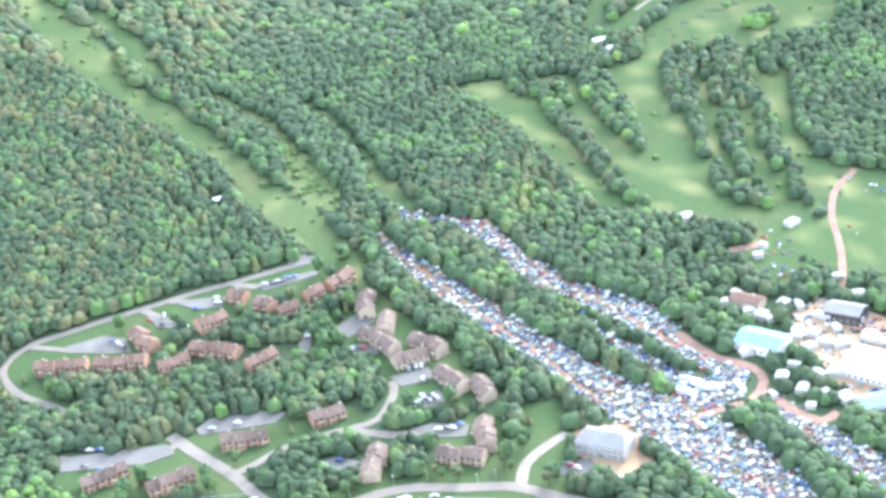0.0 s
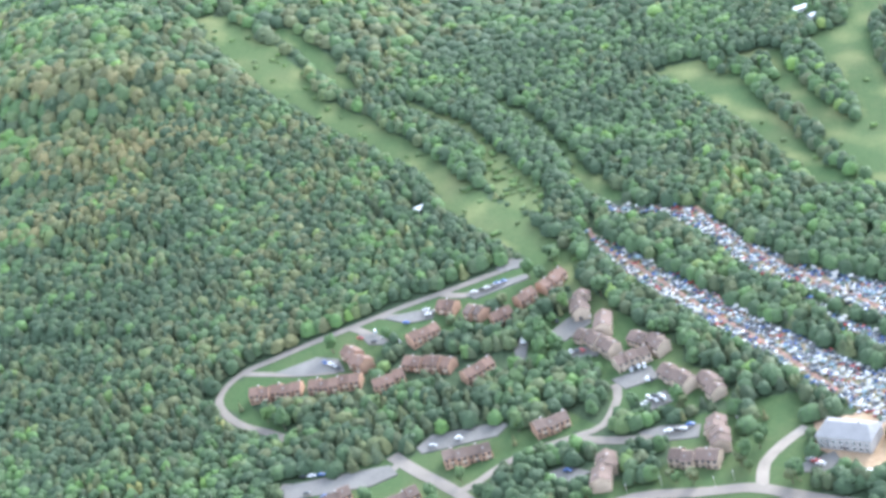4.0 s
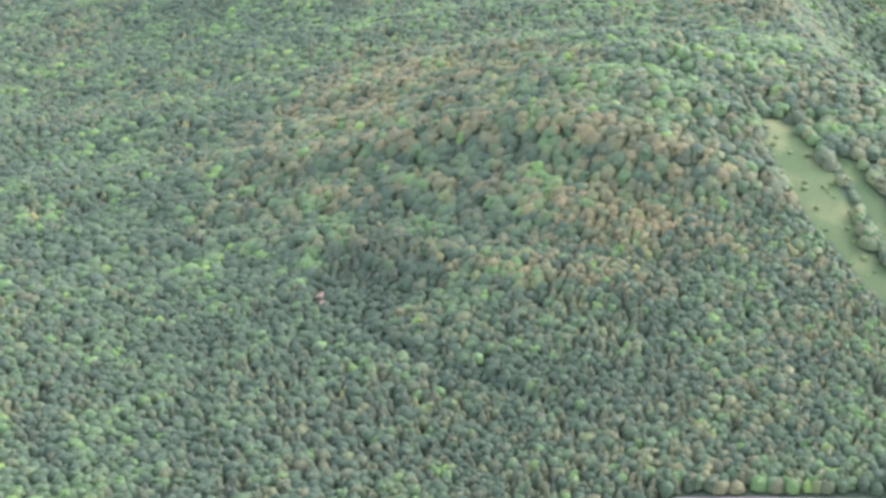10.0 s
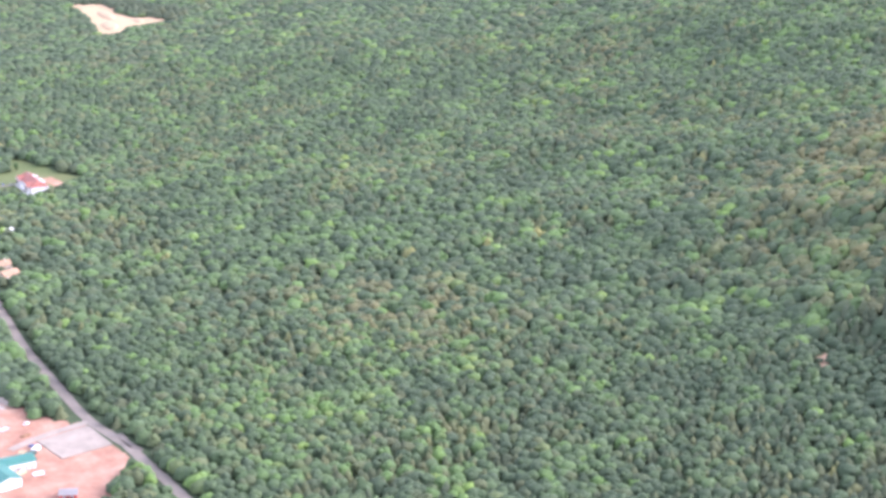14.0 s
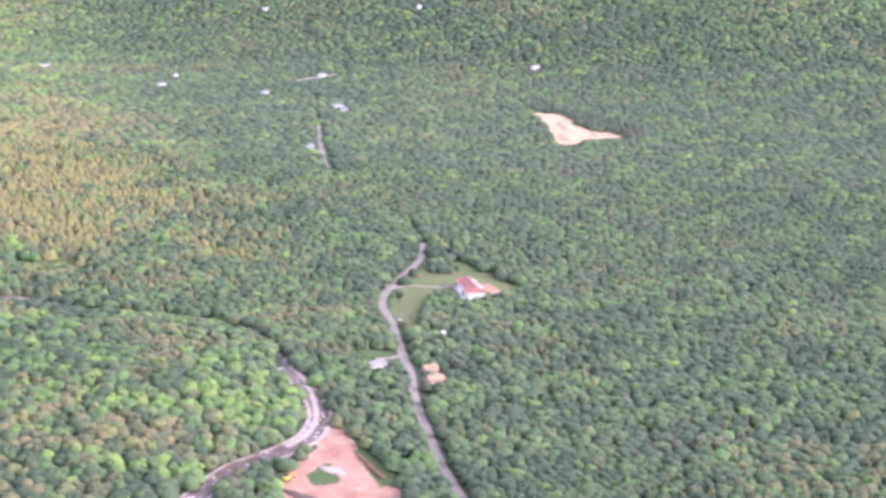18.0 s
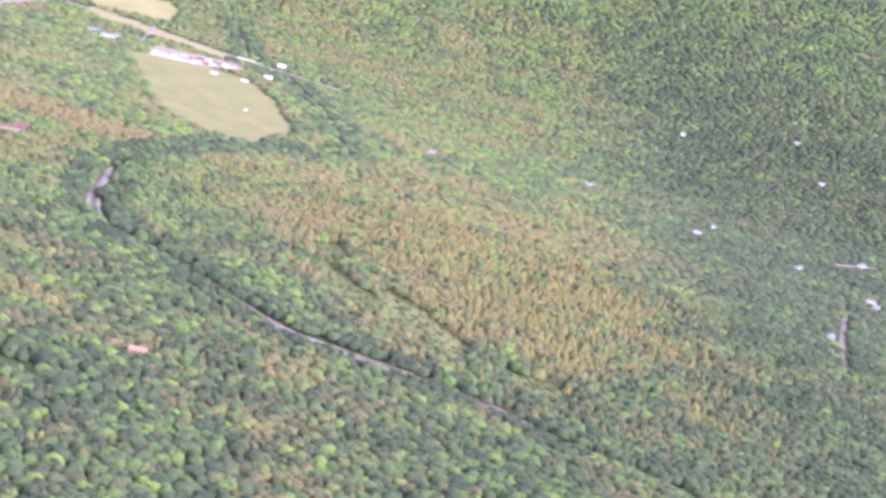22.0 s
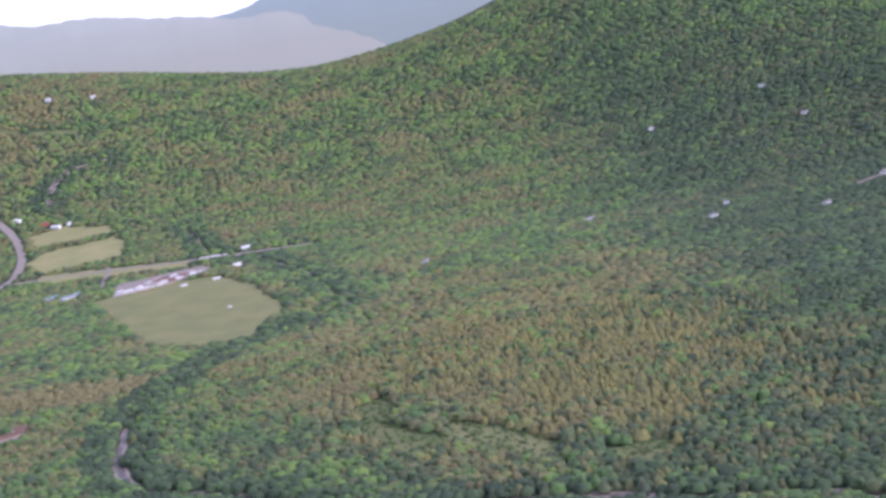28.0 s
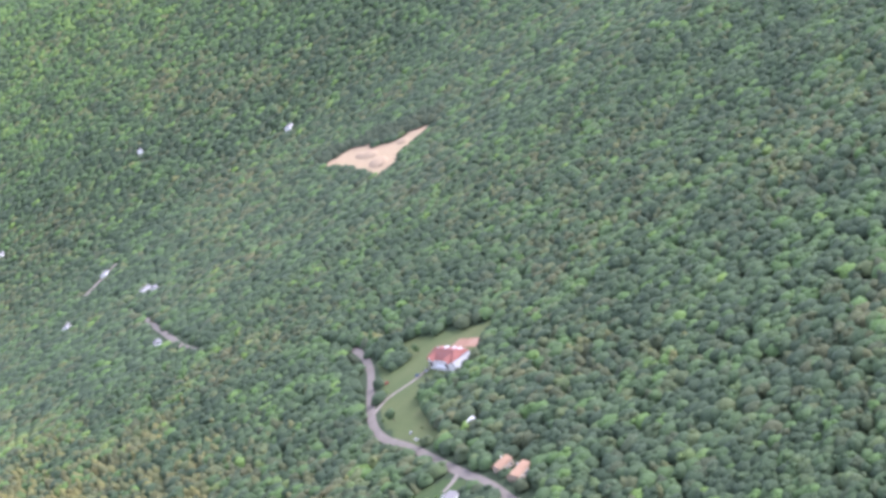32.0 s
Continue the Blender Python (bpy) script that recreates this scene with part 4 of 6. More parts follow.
# ski base: lodge, halls and houses
house("stone_lodge", 718, 31, 27, 16, 7, -114, STONE, ROOF_GREY, "grey stone lodge with a large grey roof", 3.4, 8, 2, 4.0, category="lodge")
house("turquoise_hall", 802, -56, 26, 17, 6, -124, PLASTER, ROOF_TURQ, "hall with a pale turquoise metal roof", 2.0, chimney=False, category="hall")
house("white_hall", 768, -112, 32, 22, 7, -127, PLASTER, WHITE, "large white-roofed hall beside tents", 2.0, chimney=False, category="hall")
house("turquoise_hall", 736, -106, 16, 12, 5, -73, PLASTER, ROOF_TURQ, "small hall with a pale turquoise roof", 1.6, chimney=False, category="hall")
house("rose_lodge", 846, -52, 18, 10, 5, -124, TAN, SHINGLE_RED, "long low lodge with a rose-brown roof", 2.0, category="lodge")
house("grey_lodge", 826, -104, 20, 14, 6, -120, DARK, ROOF_GREY, "dark timber lodge with grey roof at the slope's foot", 2.6, category="lodge")
for x, y, length, deg in ((1013, 288, 9, -60), (1211, 25, 14, -70), (1196, 17, 9, -60)):
    house("white_cabin", x, y, length * 0.7, 5, 2.6, deg, PLASTER, WHITE, "white cabin with a pale roof in the woods", 1.4, chimney=False, group="cabins in the woods", category="cabin")

# valley houses and the builder's yard
ob = house("red_roofed_inn", 803, 1507, 44, 17, 7.8, 81, PLASTER, ROOF_RED, "large white house with a broad red roof on a lawn", 5.0, 10, 2, hip=6.0, category="inn")
for i in range(7):
    sk = piece("skylight", SKYLIGHT, ob, (-14 + i * 4.4, (-1) ** i * 4.4, 10.7), 0)
    sk.rotation_euler = (radians(30 * -((-1) ** i)), 0, 0)
for x, y in ((-15, -5.2), (-6, -5.4), (6, -5.0)):
    part("dormer", box(bmesh.new(), x - 1.1, x + 1.1, y - 1.6, y + 1.4, 8.6, 11.0), WHITE, ob, "white dormer")
part("porch", box(bmesh.new(), -20, 16, 8.6, 11.5, -2, 2.8), WHITE, ob, "white front porch")
for k in range(7):
    part("porch_post", box(bmesh.new(), -20 + k * 5.9, -19.6 + k * 5.9, 11.7, 12.1, -2, 5.0), WHITE, ob)
for x in (-15, 12):
    wing = part("wing_wall", gable(bmesh.new(), 0, 8, 8, -4, 7.6, 3.6), PLASTER, ob)
    wing.matrix_local = Matrix.Translation((x, 3, 0)) @ Matrix.Rotation(math.pi / 2, 4, "Z")
    wing = part("wing_roof", roof(bmesh.new(), 0, 8, 8, 7.6, 3.6, 0.5, 0.3), ROOF_RED, ob)
    wing.matrix_local = Matrix.Translation((x, 3, 0.03)) @ Matrix.Rotation(math.pi / 2, 4, "Z")
    part("arch", box(bmesh.new(), x - 2.2, x + 2.2, 11.6, 11.75, 3.0, 7.0), DARK, ob, "dark gable window")
part("chimney_stack", box(bmesh.new(), -3.2, -1.8, -1, 0.4, 11.5, 14.8), WHITE, ob, "white chimney")
house("white_house", 625, 1291, 15, 10, 4.5, 20, PLASTER, ROOF_GREY, "white house with a grey roof beside the road", 2.2)
house("brown_house", 669, 1284, 11, 9, 4.5, -3, TAN, ROOF_TAN, "small house with a light brown roof under trees", 2.4, group="brown houses")
house("brown_house", 663, 1260, 14, 10, 4.2, 10, TAN, ROOF_TAN, "light brown-roofed house under trees beside the road", 2.4, group="brown houses")
house("white_shed", 721, 1385, 7, 5, 2.6, 15, PLASTER, WHITE, "white shed at the wood's edge", 1.0, 2, chimney=False, category="shed")
house("teal_workshop", 504, 943, 44, 15, 5.5, 92, PLASTER, ROOF_TEAL, "workshop with a teal metal roof in the dirt yard", 2.4, chimney=False, category="workshop")
house("teal_workshop", 520, 947, 22, 12, 5.0, -8, PLASTER, ROOF_TEAL, "side wing of a workshop with a teal metal roof", 2.0, chimney=False, category="workshop")
house("cream_shed", 503, 990, 33, 15, 4.5, 5, TAN, ROOF_PALE, "open shed with a cream metal roof in the yard", 1.4, chimney=False, category="shed")
house("grey_shed", 528, 893, 10, 8, 3.2, -30, BRICK_RED, ROOF_GREY, "small grey-roofed shed beside the yard", 1.6, chimney=False, category="shed")
motel = house("orange_motel", -160, 1426, 34, 16, 7.6, -2, ORANGE, SHINGLE_RED, "orange motel block with a brown-red roof and a white hatch", 3.2, 9, 2, category="motel")
part("roof_hatch", box(bmesh.new(), 1, 9, -6.5, -2.5, 7.9, 10.4), WHITE, motel, "white roof hatch")
house("orange_motel", -171, 1487, 25, 10, 6.2, -4, ORANGE, ROOF_PALE, "orange motel wing with a pale roof beside the drive", 1.6, 7, 2, category="motel")
house("hidden_house", 92, 1441, 14, 9, 4, 9, TAN, ROOF_TAN, "light brown-roofed house hidden among trees", 2.0)
house("hidden_house", -140, 2092, 22, 11, 4.5, -20, TAN, SHINGLE_RED, "long reddish-roofed house hidden among trees", 2.2)
house("hidden_house", -152, 2068, 34, 13, 5, 28, TAN, SHINGLE_RED, "reddish-roofed house hidden among trees", 2.2)
FAR_HOUSES = [(-429, 3749, 18), (-358, 3674, 14), (-276, 3599, 18), (-251, 3606, 10), (-536, 3723, 12), (-510, 3729, 14), (-484, 3726, 10), (-467, 3734, 14), (-533, 3806, 10),
              (-605, 3901, 24), (-535, 3905, 26), (-652, 3884, 10), (-763, 3907, 12), (-793, 3932, 12), (94, 3100, 14), (81, 2934, 14), (-487, 2505, 14), (-431, 2096, 12)]
FAR_HOUSES += [(-768, 4117, 14), (-672, 4117, 12), (-321, 4200, 12), (-222, 4207, 10)]
for x, y, length in FAR_HOUSES:
    house("farm_house", x, y, length, 9, 4, (x * 13 + y) % 70 - 35, PLASTER, WHITE, "small white house far along the valley", 2.0, chimney=False, group="houses along the valley")
house("red_barn", -571, 3903, 26, 12, 5, 0, BRICK_RED, ROOF_RED, "long red barn beyond the fields", 2.4, chimney=False, category="barn")
house("red_barn", -301, 3630, 16, 10, 4, 20, BRICK_RED, ROOF_RED, "small red barn beside the field", 2.0, chimney=False, category="barn")
for x, y in ((881, 3426), (1111, 3442), (1121, 3231), (1383, 3090), (1454, 2713), (357, 2679), (1074, 2745), (829, 2763), (781, 2666), (936, 2616), (1017, 2501), (1015, 2466), (628, 2817), (864, 2174)):
    house("wood_house", x, y, 15, 9, 4, (x + y) % 90, PLASTER, ROOF_GREY, "pale house in a wooded valley", 2.0, chimney=False, group="houses in the wooded valley")
# ---- vehicles
def wheel_mesh():
    bm = bmesh.new()
    bmesh.ops.create_cone(bm, cap_ends=True, segments=10, radius1=0.34, radius2=0.34, depth=0.24)
    bmesh.ops.rotate(bm, matrix=Matrix.Rotation(math.pi / 2, 3, "X"), verts=bm.verts)
    me = bpy.data.meshes.new("wheel")
    bm.to_mesh(me)
    bm.free()
    me.materials.append(RUBBER)
    return me


WHEEL = wheel_mesh()


def profile(bm, ring, half, top_half):
    """A body from a side outline (x, z, whether it belongs to the narrower top)."""
    a = [bm.verts.new((x, -(top_half if n else half), z)) for x, z, n in ring]
    b = [bm.verts.new((x, top_half if n else half, z)) for x, z, n in ring]
    bm.faces.new(a), bm.faces.new(b[::-1])
    for i in range(len(ring)):
        j = (i + 1) % len(ring)
        bm.faces.new((a[j], a[i], b[i], b[j]))
    bmesh.ops.recalc_face_normals(bm, faces=bm.faces)
    return bm


def car(paint, colour, tall):
    ob = new("car")
    t = 0.35 if tall else 0.0
    part("body", profile(bmesh.new(), [(-2.2, 0.35, 0), (2.2, 0.35, 0), (2.25, 0.75, 0), (1.2, 1.0 + t * 0.3, 0), (-2.1, 1.0 + t * 0.3, 0), (-2.25, 0.75, 0)], 0.9, 0.8), paint, ob)
    cabin = part("cabin", profile(bmesh.new(), [(-1.9 if tall else -1.5, 1.0 + t * 0.3, 0), (1.15, 1.0 + t * 0.3, 0), (0.5, 1.42 + t, 1), (-1.6 if tall else -0.9, 1.42 + t, 1)], 0.84, 0.66), GLASS, ob, "dark glass cabin")
    part("roof_panel", box(bmesh.new(), -1.6 if tall else -0.9, 0.5, -0.68, 0.68, 1.42 + t, 1.48 + t), paint, cabin)
    for x in (-1.35, 1.4):
        for y in (-0.8, 0.8):
            piece("wheel", WHEEL, ob, (x, y, 0.34))
    return tagged(ob, "parked %s %s on open ground" % (colour, "van" if tall else "car"), "car", group="parked cars")


CAR_SPOTS = [(855, 322, 40), (852, 319, 40), (849, 316, 40), (857, 326, 40), (876, 307, 60), (880, 298, 20), (870, 297, 60), (873, 291, 60), (884, 279, 60), (894, 268, 80), (891, 264, 80), (889, 266, 80),
             (906, 234, 80), (907, 231, 80), (908, 228, 80), (910, 225, 80), (911, 221, 80), (905, 239, 80), (866, 281, 30), (864, 283, 30), (863, 187, 20), (861, 185, 20), (862, 166, 30), (860, 171, 30)]
CAR_SPOTS += [(804, 140, 10), (805, 138, 10), (806, 136, 10), (806, 133, 10), (792, 129, 10), (793, 131, 10), (770, 133, 30), (772, 131, 30), (773, 126, 30), (774, 122, 30), (724, 170, 70), (748, 108, 80), (721, 178, 60),
              (695, 211, -45), (691, 207, -45), (664, 197, 30), (687, 117, 80), (687, 131, 80), (686, 134, 80), (685, 137, 80), (649, 150, 30), (651, 147, 30), (641, 137, 30), (642, 133, 30), (683, 110, 85), (683, 124, 85), (684, 120, 85)]
CAR_SPOTS += [(774, 1565, 30), (708, 1446, 60), (700, 1428, 80), (553, 1000, 20), (541, 967, -40), (-190, 1440, 80), (-186, 1452, 80), (-120, 1440, 20), (632, 1306, 30), (770, 258, 70), (762, 246, 70), (765, 232, 70), (731, 301, 80), (734, 292, 80), (736, 312, 80)]
CAR_SPOTS += [(-108 + k * 11, 2967 + k * 2.3, 75 + k * 5) for k in range(10)]
CAR_SPOTS += [(751 - k * 0.2, 318 - k * 5.5, 80) for k in range(4)] + [(845 + k * 3.2, 203 + k * 0.3, 85) for k in range(4)] + [(829, 178 - k * 3.2, 20) for k in range(4)] + [(777, 130 - k * 3, 30) for k in range(3)] + [(745, 112 + k * 3.5, 80) for k in range(3)] + [(701 + k * 2.5, 46 + k * 2.2, 60) for k in range(3)]
CAR_SPOTS += [(-205, 1470, 20), (-200, 1445, 70), (-140, 1480, 10), (620, 1303, 30), (612, 1300, 40), (790, 1527, 70), (784, 1533, 70)]
BASE = [car(p, n, tall) for p, n, tall in zip(CAR_PAINT + CAR_PAINT[:1], ("white", "silver", "black", "blue", "red", "white"), (False, False, False, False, False, True))]
order = random.Random(4)
used = set()


def on_ground(ob_base, x, y, deg, up, used_bases):
    m = Matrix.Translation((x, y, ground_z(x, y) + up)) @ Matrix.Rotation(radians(deg), 4, "Z")
    if ob_base not in used_bases:
        used_bases.add(ob_base)
        ob_base.matrix_basis = m
        return ob_base
    return copy_thing(ob_base, m)


for k, (x, y, deg) in enumerate(CAR_SPOTS):
    on_ground(BASE[k] if k < 6 else BASE[order.choice((0, 0, 1, 1, 2, 3, 4, 5))], x, y, deg + order.uniform(-6, 6), 1.3 if (x > 560 and y < 400) else 0.55, used)


def bus(x, y, deg, length=11.0):
    ob = thing("bus", x, y, deg, sunk=-0.5)
    part("body", box(bmesh.new(), -length / 2, length / 2, -1.25, 1.25, 0.5, 3.1, 0.15), WHITE, ob)
    for s in (-1, 1):
        for k in range(6):
            part("window", box(bmesh.new(), -length / 2 + 0.7 + k * length / 6.6, -length / 2 + 2.0 + k * length / 6.6, s * 1.27 - 0.02, s * 1.27 + 0.02, 1.8, 2.6), GLASS, ob)
        for wx in (-length * 0.32, length * 0.34):
            piece("wheel", WHEEL, ob, (wx, s * 1.05, 0.34))
    return tagged(ob, "long white bus parked beside the dirt track", "bus", group="parked buses")


for x, y, deg in ((765, -20, 60), (771, -16, 55), (761, -12, 60), (764, -25, 62), (762, -40, 20), (680, 35, -100), (688, 23, -110)):
    bus(x, y, deg)

# ---- the builder's yard
digger = thing("excavator", 494, 1105, 25, sunk=-0.2)
for s in (-1, 1):
    part("track", box(bmesh.new(), -2.4, 2.4, s * 1.3 - 0.35, s * 1.3 + 0.35, 0, 1.0, 0.25), RUBBER, digger)
part("body", box(bmesh.new(), -2.6, 1.4, -1.4, 1.4, 1.0, 2.5, 0.2), YELLOW, digger)
part("cab", box(bmesh.new(), 0.1, 1.5, 0.2, 1.4, 2.5, 3.6, 0.1), GLASS, digger, "glazed cab")
part("boom", profile(bmesh.new(), [(1.2, 1.8, 0), (4.5, 4.6, 0), (6.2, 4.2, 0), (6.2, 3.7, 0), (4.6, 4.0, 0), (1.6, 1.4, 0)], 0.3, 0.3), YELLOW, digger)
part("arm", profile(bmesh.new(), [(6.0, 4.3, 0), (6.5, 4.0, 0), (6.9, 1.4, 0), (6.4, 1.4, 0)], 0.2, 0.2), YELLOW, digger)
part("bucket", box(bmesh.new(), 6.0, 7.1, -0.6, 0.6, 0.4, 1.5, 0.15), DARK, digger)
tagged(digger, "yellow tracked excavator on red dirt", "excavator")
for x, y, deg, material, colour in ((474, 1003, 20, DARK, "black"), (479, 999, 20, WHITE, "white"), (483, 998, 20, WHITE, "white"), (487, 1000, 22, ROOF_TEAL, "green"), (468, 985, 60, BRICK_RED, "red"), (541, 962, 30, WHITE, "white"), (536, 958, 10, ROOF_GREEN, "green"), (498, 1016, 10, YELLOW, "yellow")):
    ob = thing("container", x, y, deg, sunk=0.1)
    part("box", box(bmesh.new(), -3.4, 3.4, -1.3, 1.3, 0, 2.4, 0.08), material, ob)
    for k in range(9):
        part("rib", box(bmesh.new(), -3.1 + k * 0.75, -2.95 + k * 0.75, -1.36, 1.36, 0.1, 2.3), material, ob)
    tagged(ob, "%s steel container on the dirt yard" % colour, "container", group="containers in the yard")


def mound(name, ax, ay, bx, by, wide, high, material, label, category, seed):
    """A long uneven heap between two places."""
    r = random.Random(seed)
    length = math.hypot(bx - ax, by - ay)
    n, k, verts = max(6, int(length / 3)), 7, []
    for i in range(n + 1):
        t = i / n
        end = math.sin(math.pi * min(1, max(0, t * 0.96 + 0.02))) ** 0.4
        for j in range(k):
            u = j / (k - 1) * 2 - 1
            x = ax + (bx - ax) * t - (by - ay) / length * u * wide / 2 * end + r.uniform(-0.4, 0.4)
            y = ay + (by - ay) * t + (bx - ax) / length * u * wide / 2 * end + r.uniform(-0.4, 0.4)
            verts.append((x, y, ground_z(x, y) - 0.4 + (high * end * (1 - u * u) ** 0.8 * r.uniform(0.75, 1.1) if abs(u) < 1 else 0)))
    faces = [(i * k + j, (i + 1) * k + j, (i + 1) * k + j + 1, i * k + j + 1) for i in range(n) for j in range(k - 1)]
    return tagged(new(name, mesh_of(name, verts, faces, material, True)), label, category)


mound("dirt_berm", 488, 1092, 528, 1036, 13, 3.5, SOIL, "long dark brown dirt heap in the yard", "heap", 3)
mound("dirt_berm", 480, 1075, 500, 1052, 14, 2.5, RED_DIRT, "low reddish dirt heap in the yard", "heap", 5)
mound("stone_mound", 522, 1122, 536, 1108, 10, 2.0, STONES, "pale heap of stones with weeds", "heap", 6)
mound("clay_mound", -140, 1312, -100, 1306, 22, 2.5, RED_DIRT, "pink clay heap on the grass", "heap", 7)
mound("dirt_berm", 468, 1062, 498, 1034, 16, 3.0, RED_DIRT, "reddish dug earth bank in the yard", "heap", 8)
mound("gravel_mound", 556, 1060, 562, 1028, 12, 2.2, GRAVEL, "grey gravel bank at the yard's edge", "heap", 9)
mound("gravel_mound", 548, 1046, 553, 1030, 8, 1.6, STONES, "low pile of broken stone in the yard", "heap", 10)
SAND = mat("heaped_sand", (0.36, 0.27, 0.17), 0.95, fine=0.8, wide=0.1, vary=0.3)
mound("sand_mound", 1262, 2200, 1285, 2260, 26, 5, SAND, "pale heap of sand in the clearing", "heap", 15)
mound("sand_mound", 1300, 2270, 1322, 2350, 22, 4, SAND, "long pale sand bank in the clearing", "heap", 16)
mound("sand_mound", 1316, 2215, 1330, 2250, 18, 3.5, SAND, "low pale sand heap in the clearing", "heap", 17)
for x, y, deg, tone in ((466, 967, 30, ROOF_PALE), (470, 961, 30, YELLOW), (519, 937, 10, ROOF_PALE), (527, 930, -8, WHITE), (533, 962, -30, ROOF_PALE), (484, 950, 80, STONES), (483, 940, 80, WHITE), (545, 985, 20, LOGS), (538, 1001, 10, STEEL), (512, 1003, 5, YELLOW), (520, 1006, 5, LOGS)):
    ob = thing("lumber_stack", x, y, deg)
    for k in range(4):
        part("board", box(bmesh.new(), -3.2, 3.2, -1.6 + 0.8 * k, -0.9 + 0.8 * k, 0, 0.9 + 0.25 * (k % 2), 0.05), tone, ob)
    tagged(ob, "stack of bundled building boards on the dirt", "lumber stack", group="lumber stacks in the yard")
logs = thing("log_pile", 556.5, 1120, math.degrees(math.atan2(-54, 5)), sunk=0.2)
r = random.Random(11)
for row, count in ((0, 5), (1, 4), (2, 2)):
    for col in range(count):
        for seg in range(8):
            bm = bmesh.new()
            bmesh.ops.create_cone(bm, cap_ends=True, segments=7, radius1=0.36, radius2=0.3, depth=6.2)
            bmesh.ops.rotate(bm, matrix=Matrix.Rotation(math.pi / 2, 3, "Y"), verts=bm.verts)
            bmesh.ops.translate(bm, vec=(-25 + seg * 6.7 + r.uniform(-0.5, 0.5), (col - count / 2) * 0.75, 0.4 + row * 0.62), verts=bm.verts)
            part("log", bm, LOGS, logs)
tagged(logs, "long pile of dark cut logs beside the yard", "log pile")
CLEAR += [(495, 945, 30), (505, 990, 24), (494, 1105, 12), (505, 1060, 30), (556, 1120, 12), (555, 1095, 12)]


def bridge(x, y, deg, length, label):
    ob = thing("bridge", x, y, deg, sunk=-0.5)
    part("deck", box(bmesh.new(), -length / 2, length / 2, -4.5, 4.5, 0, 0.6), ASPHALT, ob)
    for s in (-1, 1):
        part("parapet", box(bmesh.new(), -length / 2, length / 2, s * 4.5 - 0.15, s * 4.5 + 0.15, 0.6, 1.6), WHITE, ob)
        part("abutment", box(bmesh.new(), s * length / 2 - 1, s * length / 2 + 1, -4.4, 4.4, -4, 0), STONE, ob)
    return tagged(ob, label, "bridge")


bridge(40, 3074, 1, 46, "white-railed road bridge over the river")
for x, y in ((545, 1189), (551, 1190), (556, 1191), (562, 1192), (558, 1196), (549, 1194)):
    bm = bmesh.new()
    bmesh.ops.create_icosphere(bm, subdivisions=2, radius=1.6)
    rr = random.Random(x * y)
    for v in bm.verts:
        v.co *= rr.uniform(0.75, 1.15)
        v.co.z *= 0.7
    me = bpy.data.meshes.new("boulder")
    bm.to_mesh(me)
    bm.free()
    me.materials.append(STONES)
    ob = tagged(new("boulder", me), "grey boulder at the river bend", "boulder", group="boulders at the river")
    ob.location = (x, y, ground_z(x, y) + 0.8)


def sign_post(x, y, high, material, label):
    ob = thing("sign_post", x, y, 20)
    part("post", box(bmesh.new(), -0.25, 0.25, -0.25, 0.25, -1, high), STEEL, ob)
    part("panel", box(bmesh.new(), -2, 2, -0.35, 0.35, high, high + 2.6), material, ob)
    return tagged(ob, label, "sign")


sign_post(-199, 1512, 7, ROOF_PALE, "tall cream sign on a post beside the motel")
for x, y in ((697, 96), (700, 87), (701, 139), (744, 84), (703, 122), (690, 160)):
    ob = thing("street_lamp", x, y)
    part("pole", box(bmesh.new(), -0.1, 0.1, -0.1, 0.1, -0.5, 5), STEEL, ob)
    part("head", box(bmesh.new(), -0.5, 0.5, -0.22, 0.22, 5, 5.3, 0.08), STEEL, ob, "pale lamp head")
    tagged(ob, "street lamp with a pale head on a thin pole", "street lamp", group="street lamps at the hotel")
for x, y, deg in ((-84, 2875, 20), (-56, 2878, 25), (-33, 2900, 30), (11, 2936, 30), (-100, 2880, 15), (-70, 2890, 20), (-10, 2915, 30), (-179, 2895, 10), (-204, 2882, 60), (-165, 2880, 30), (75, 2592, 0), (51, 2847, 10), (1, 2836, 30), (-96, 1249, 40), (-94, 1262, 20)):
    ob = thing("trailer", x, y, deg)
    long = 6 if y > 2600 else 2.2
    part("box", box(bmesh.new(), -long, long, -1.4, 1.4, 0.5, 3.2, 0.1), WHITE, ob)
    part("stripe", box(bmesh.new(), -long + 0.2, long - 0.2, -1.45, 1.45, 1.3, 1.6), CLOTH[1], ob)
    for s in (-1, 1):
        piece("wheel", WHEEL, ob, (-0.5, s * 1.2, 0.34))
    tagged(ob, "white box trailer on open ground", "trailer", group="white trailers")

for k, (x, y) in enumerate(((-98, 2861), (-86, 2863), (-74, 2866), (-62, 2871), (-50, 2877), (-38, 2884), (-58, 2923), (-46, 2931), (-33, 2939), (-19, 2943), (-5, 2941), (9, 2943), (23, 2941), (-68, 2895), (-20, 2910))):
    ob = thing("storage_unit", x, y, 12 + (k * 29) % 25)
    tone, word = ((WHITE, "white"), (ROOF_RED, "red"))[k > 6 and k % 3 != 0]
    part("box", box(bmesh.new(), -5.5, 5.5, -1.5, 1.5, 0.2, 3.4, 0.1), tone, ob)
    part("roof", box(bmesh.new(), -5.6, 5.6, -1.6, 1.6, 3.4, 3.6), WHITE if k % 2 else ROOF_GREY, ob)
    for d in (-2.6, 2.6):
        part("door", box(bmesh.new(), d - 1, d + 1, -1.54, -1.5, 0.3, 2.8), DARK, ob)
    tagged(ob, "long %s storage unit in a row beside the field" % word, "storage unit", group="storage units beside the field")
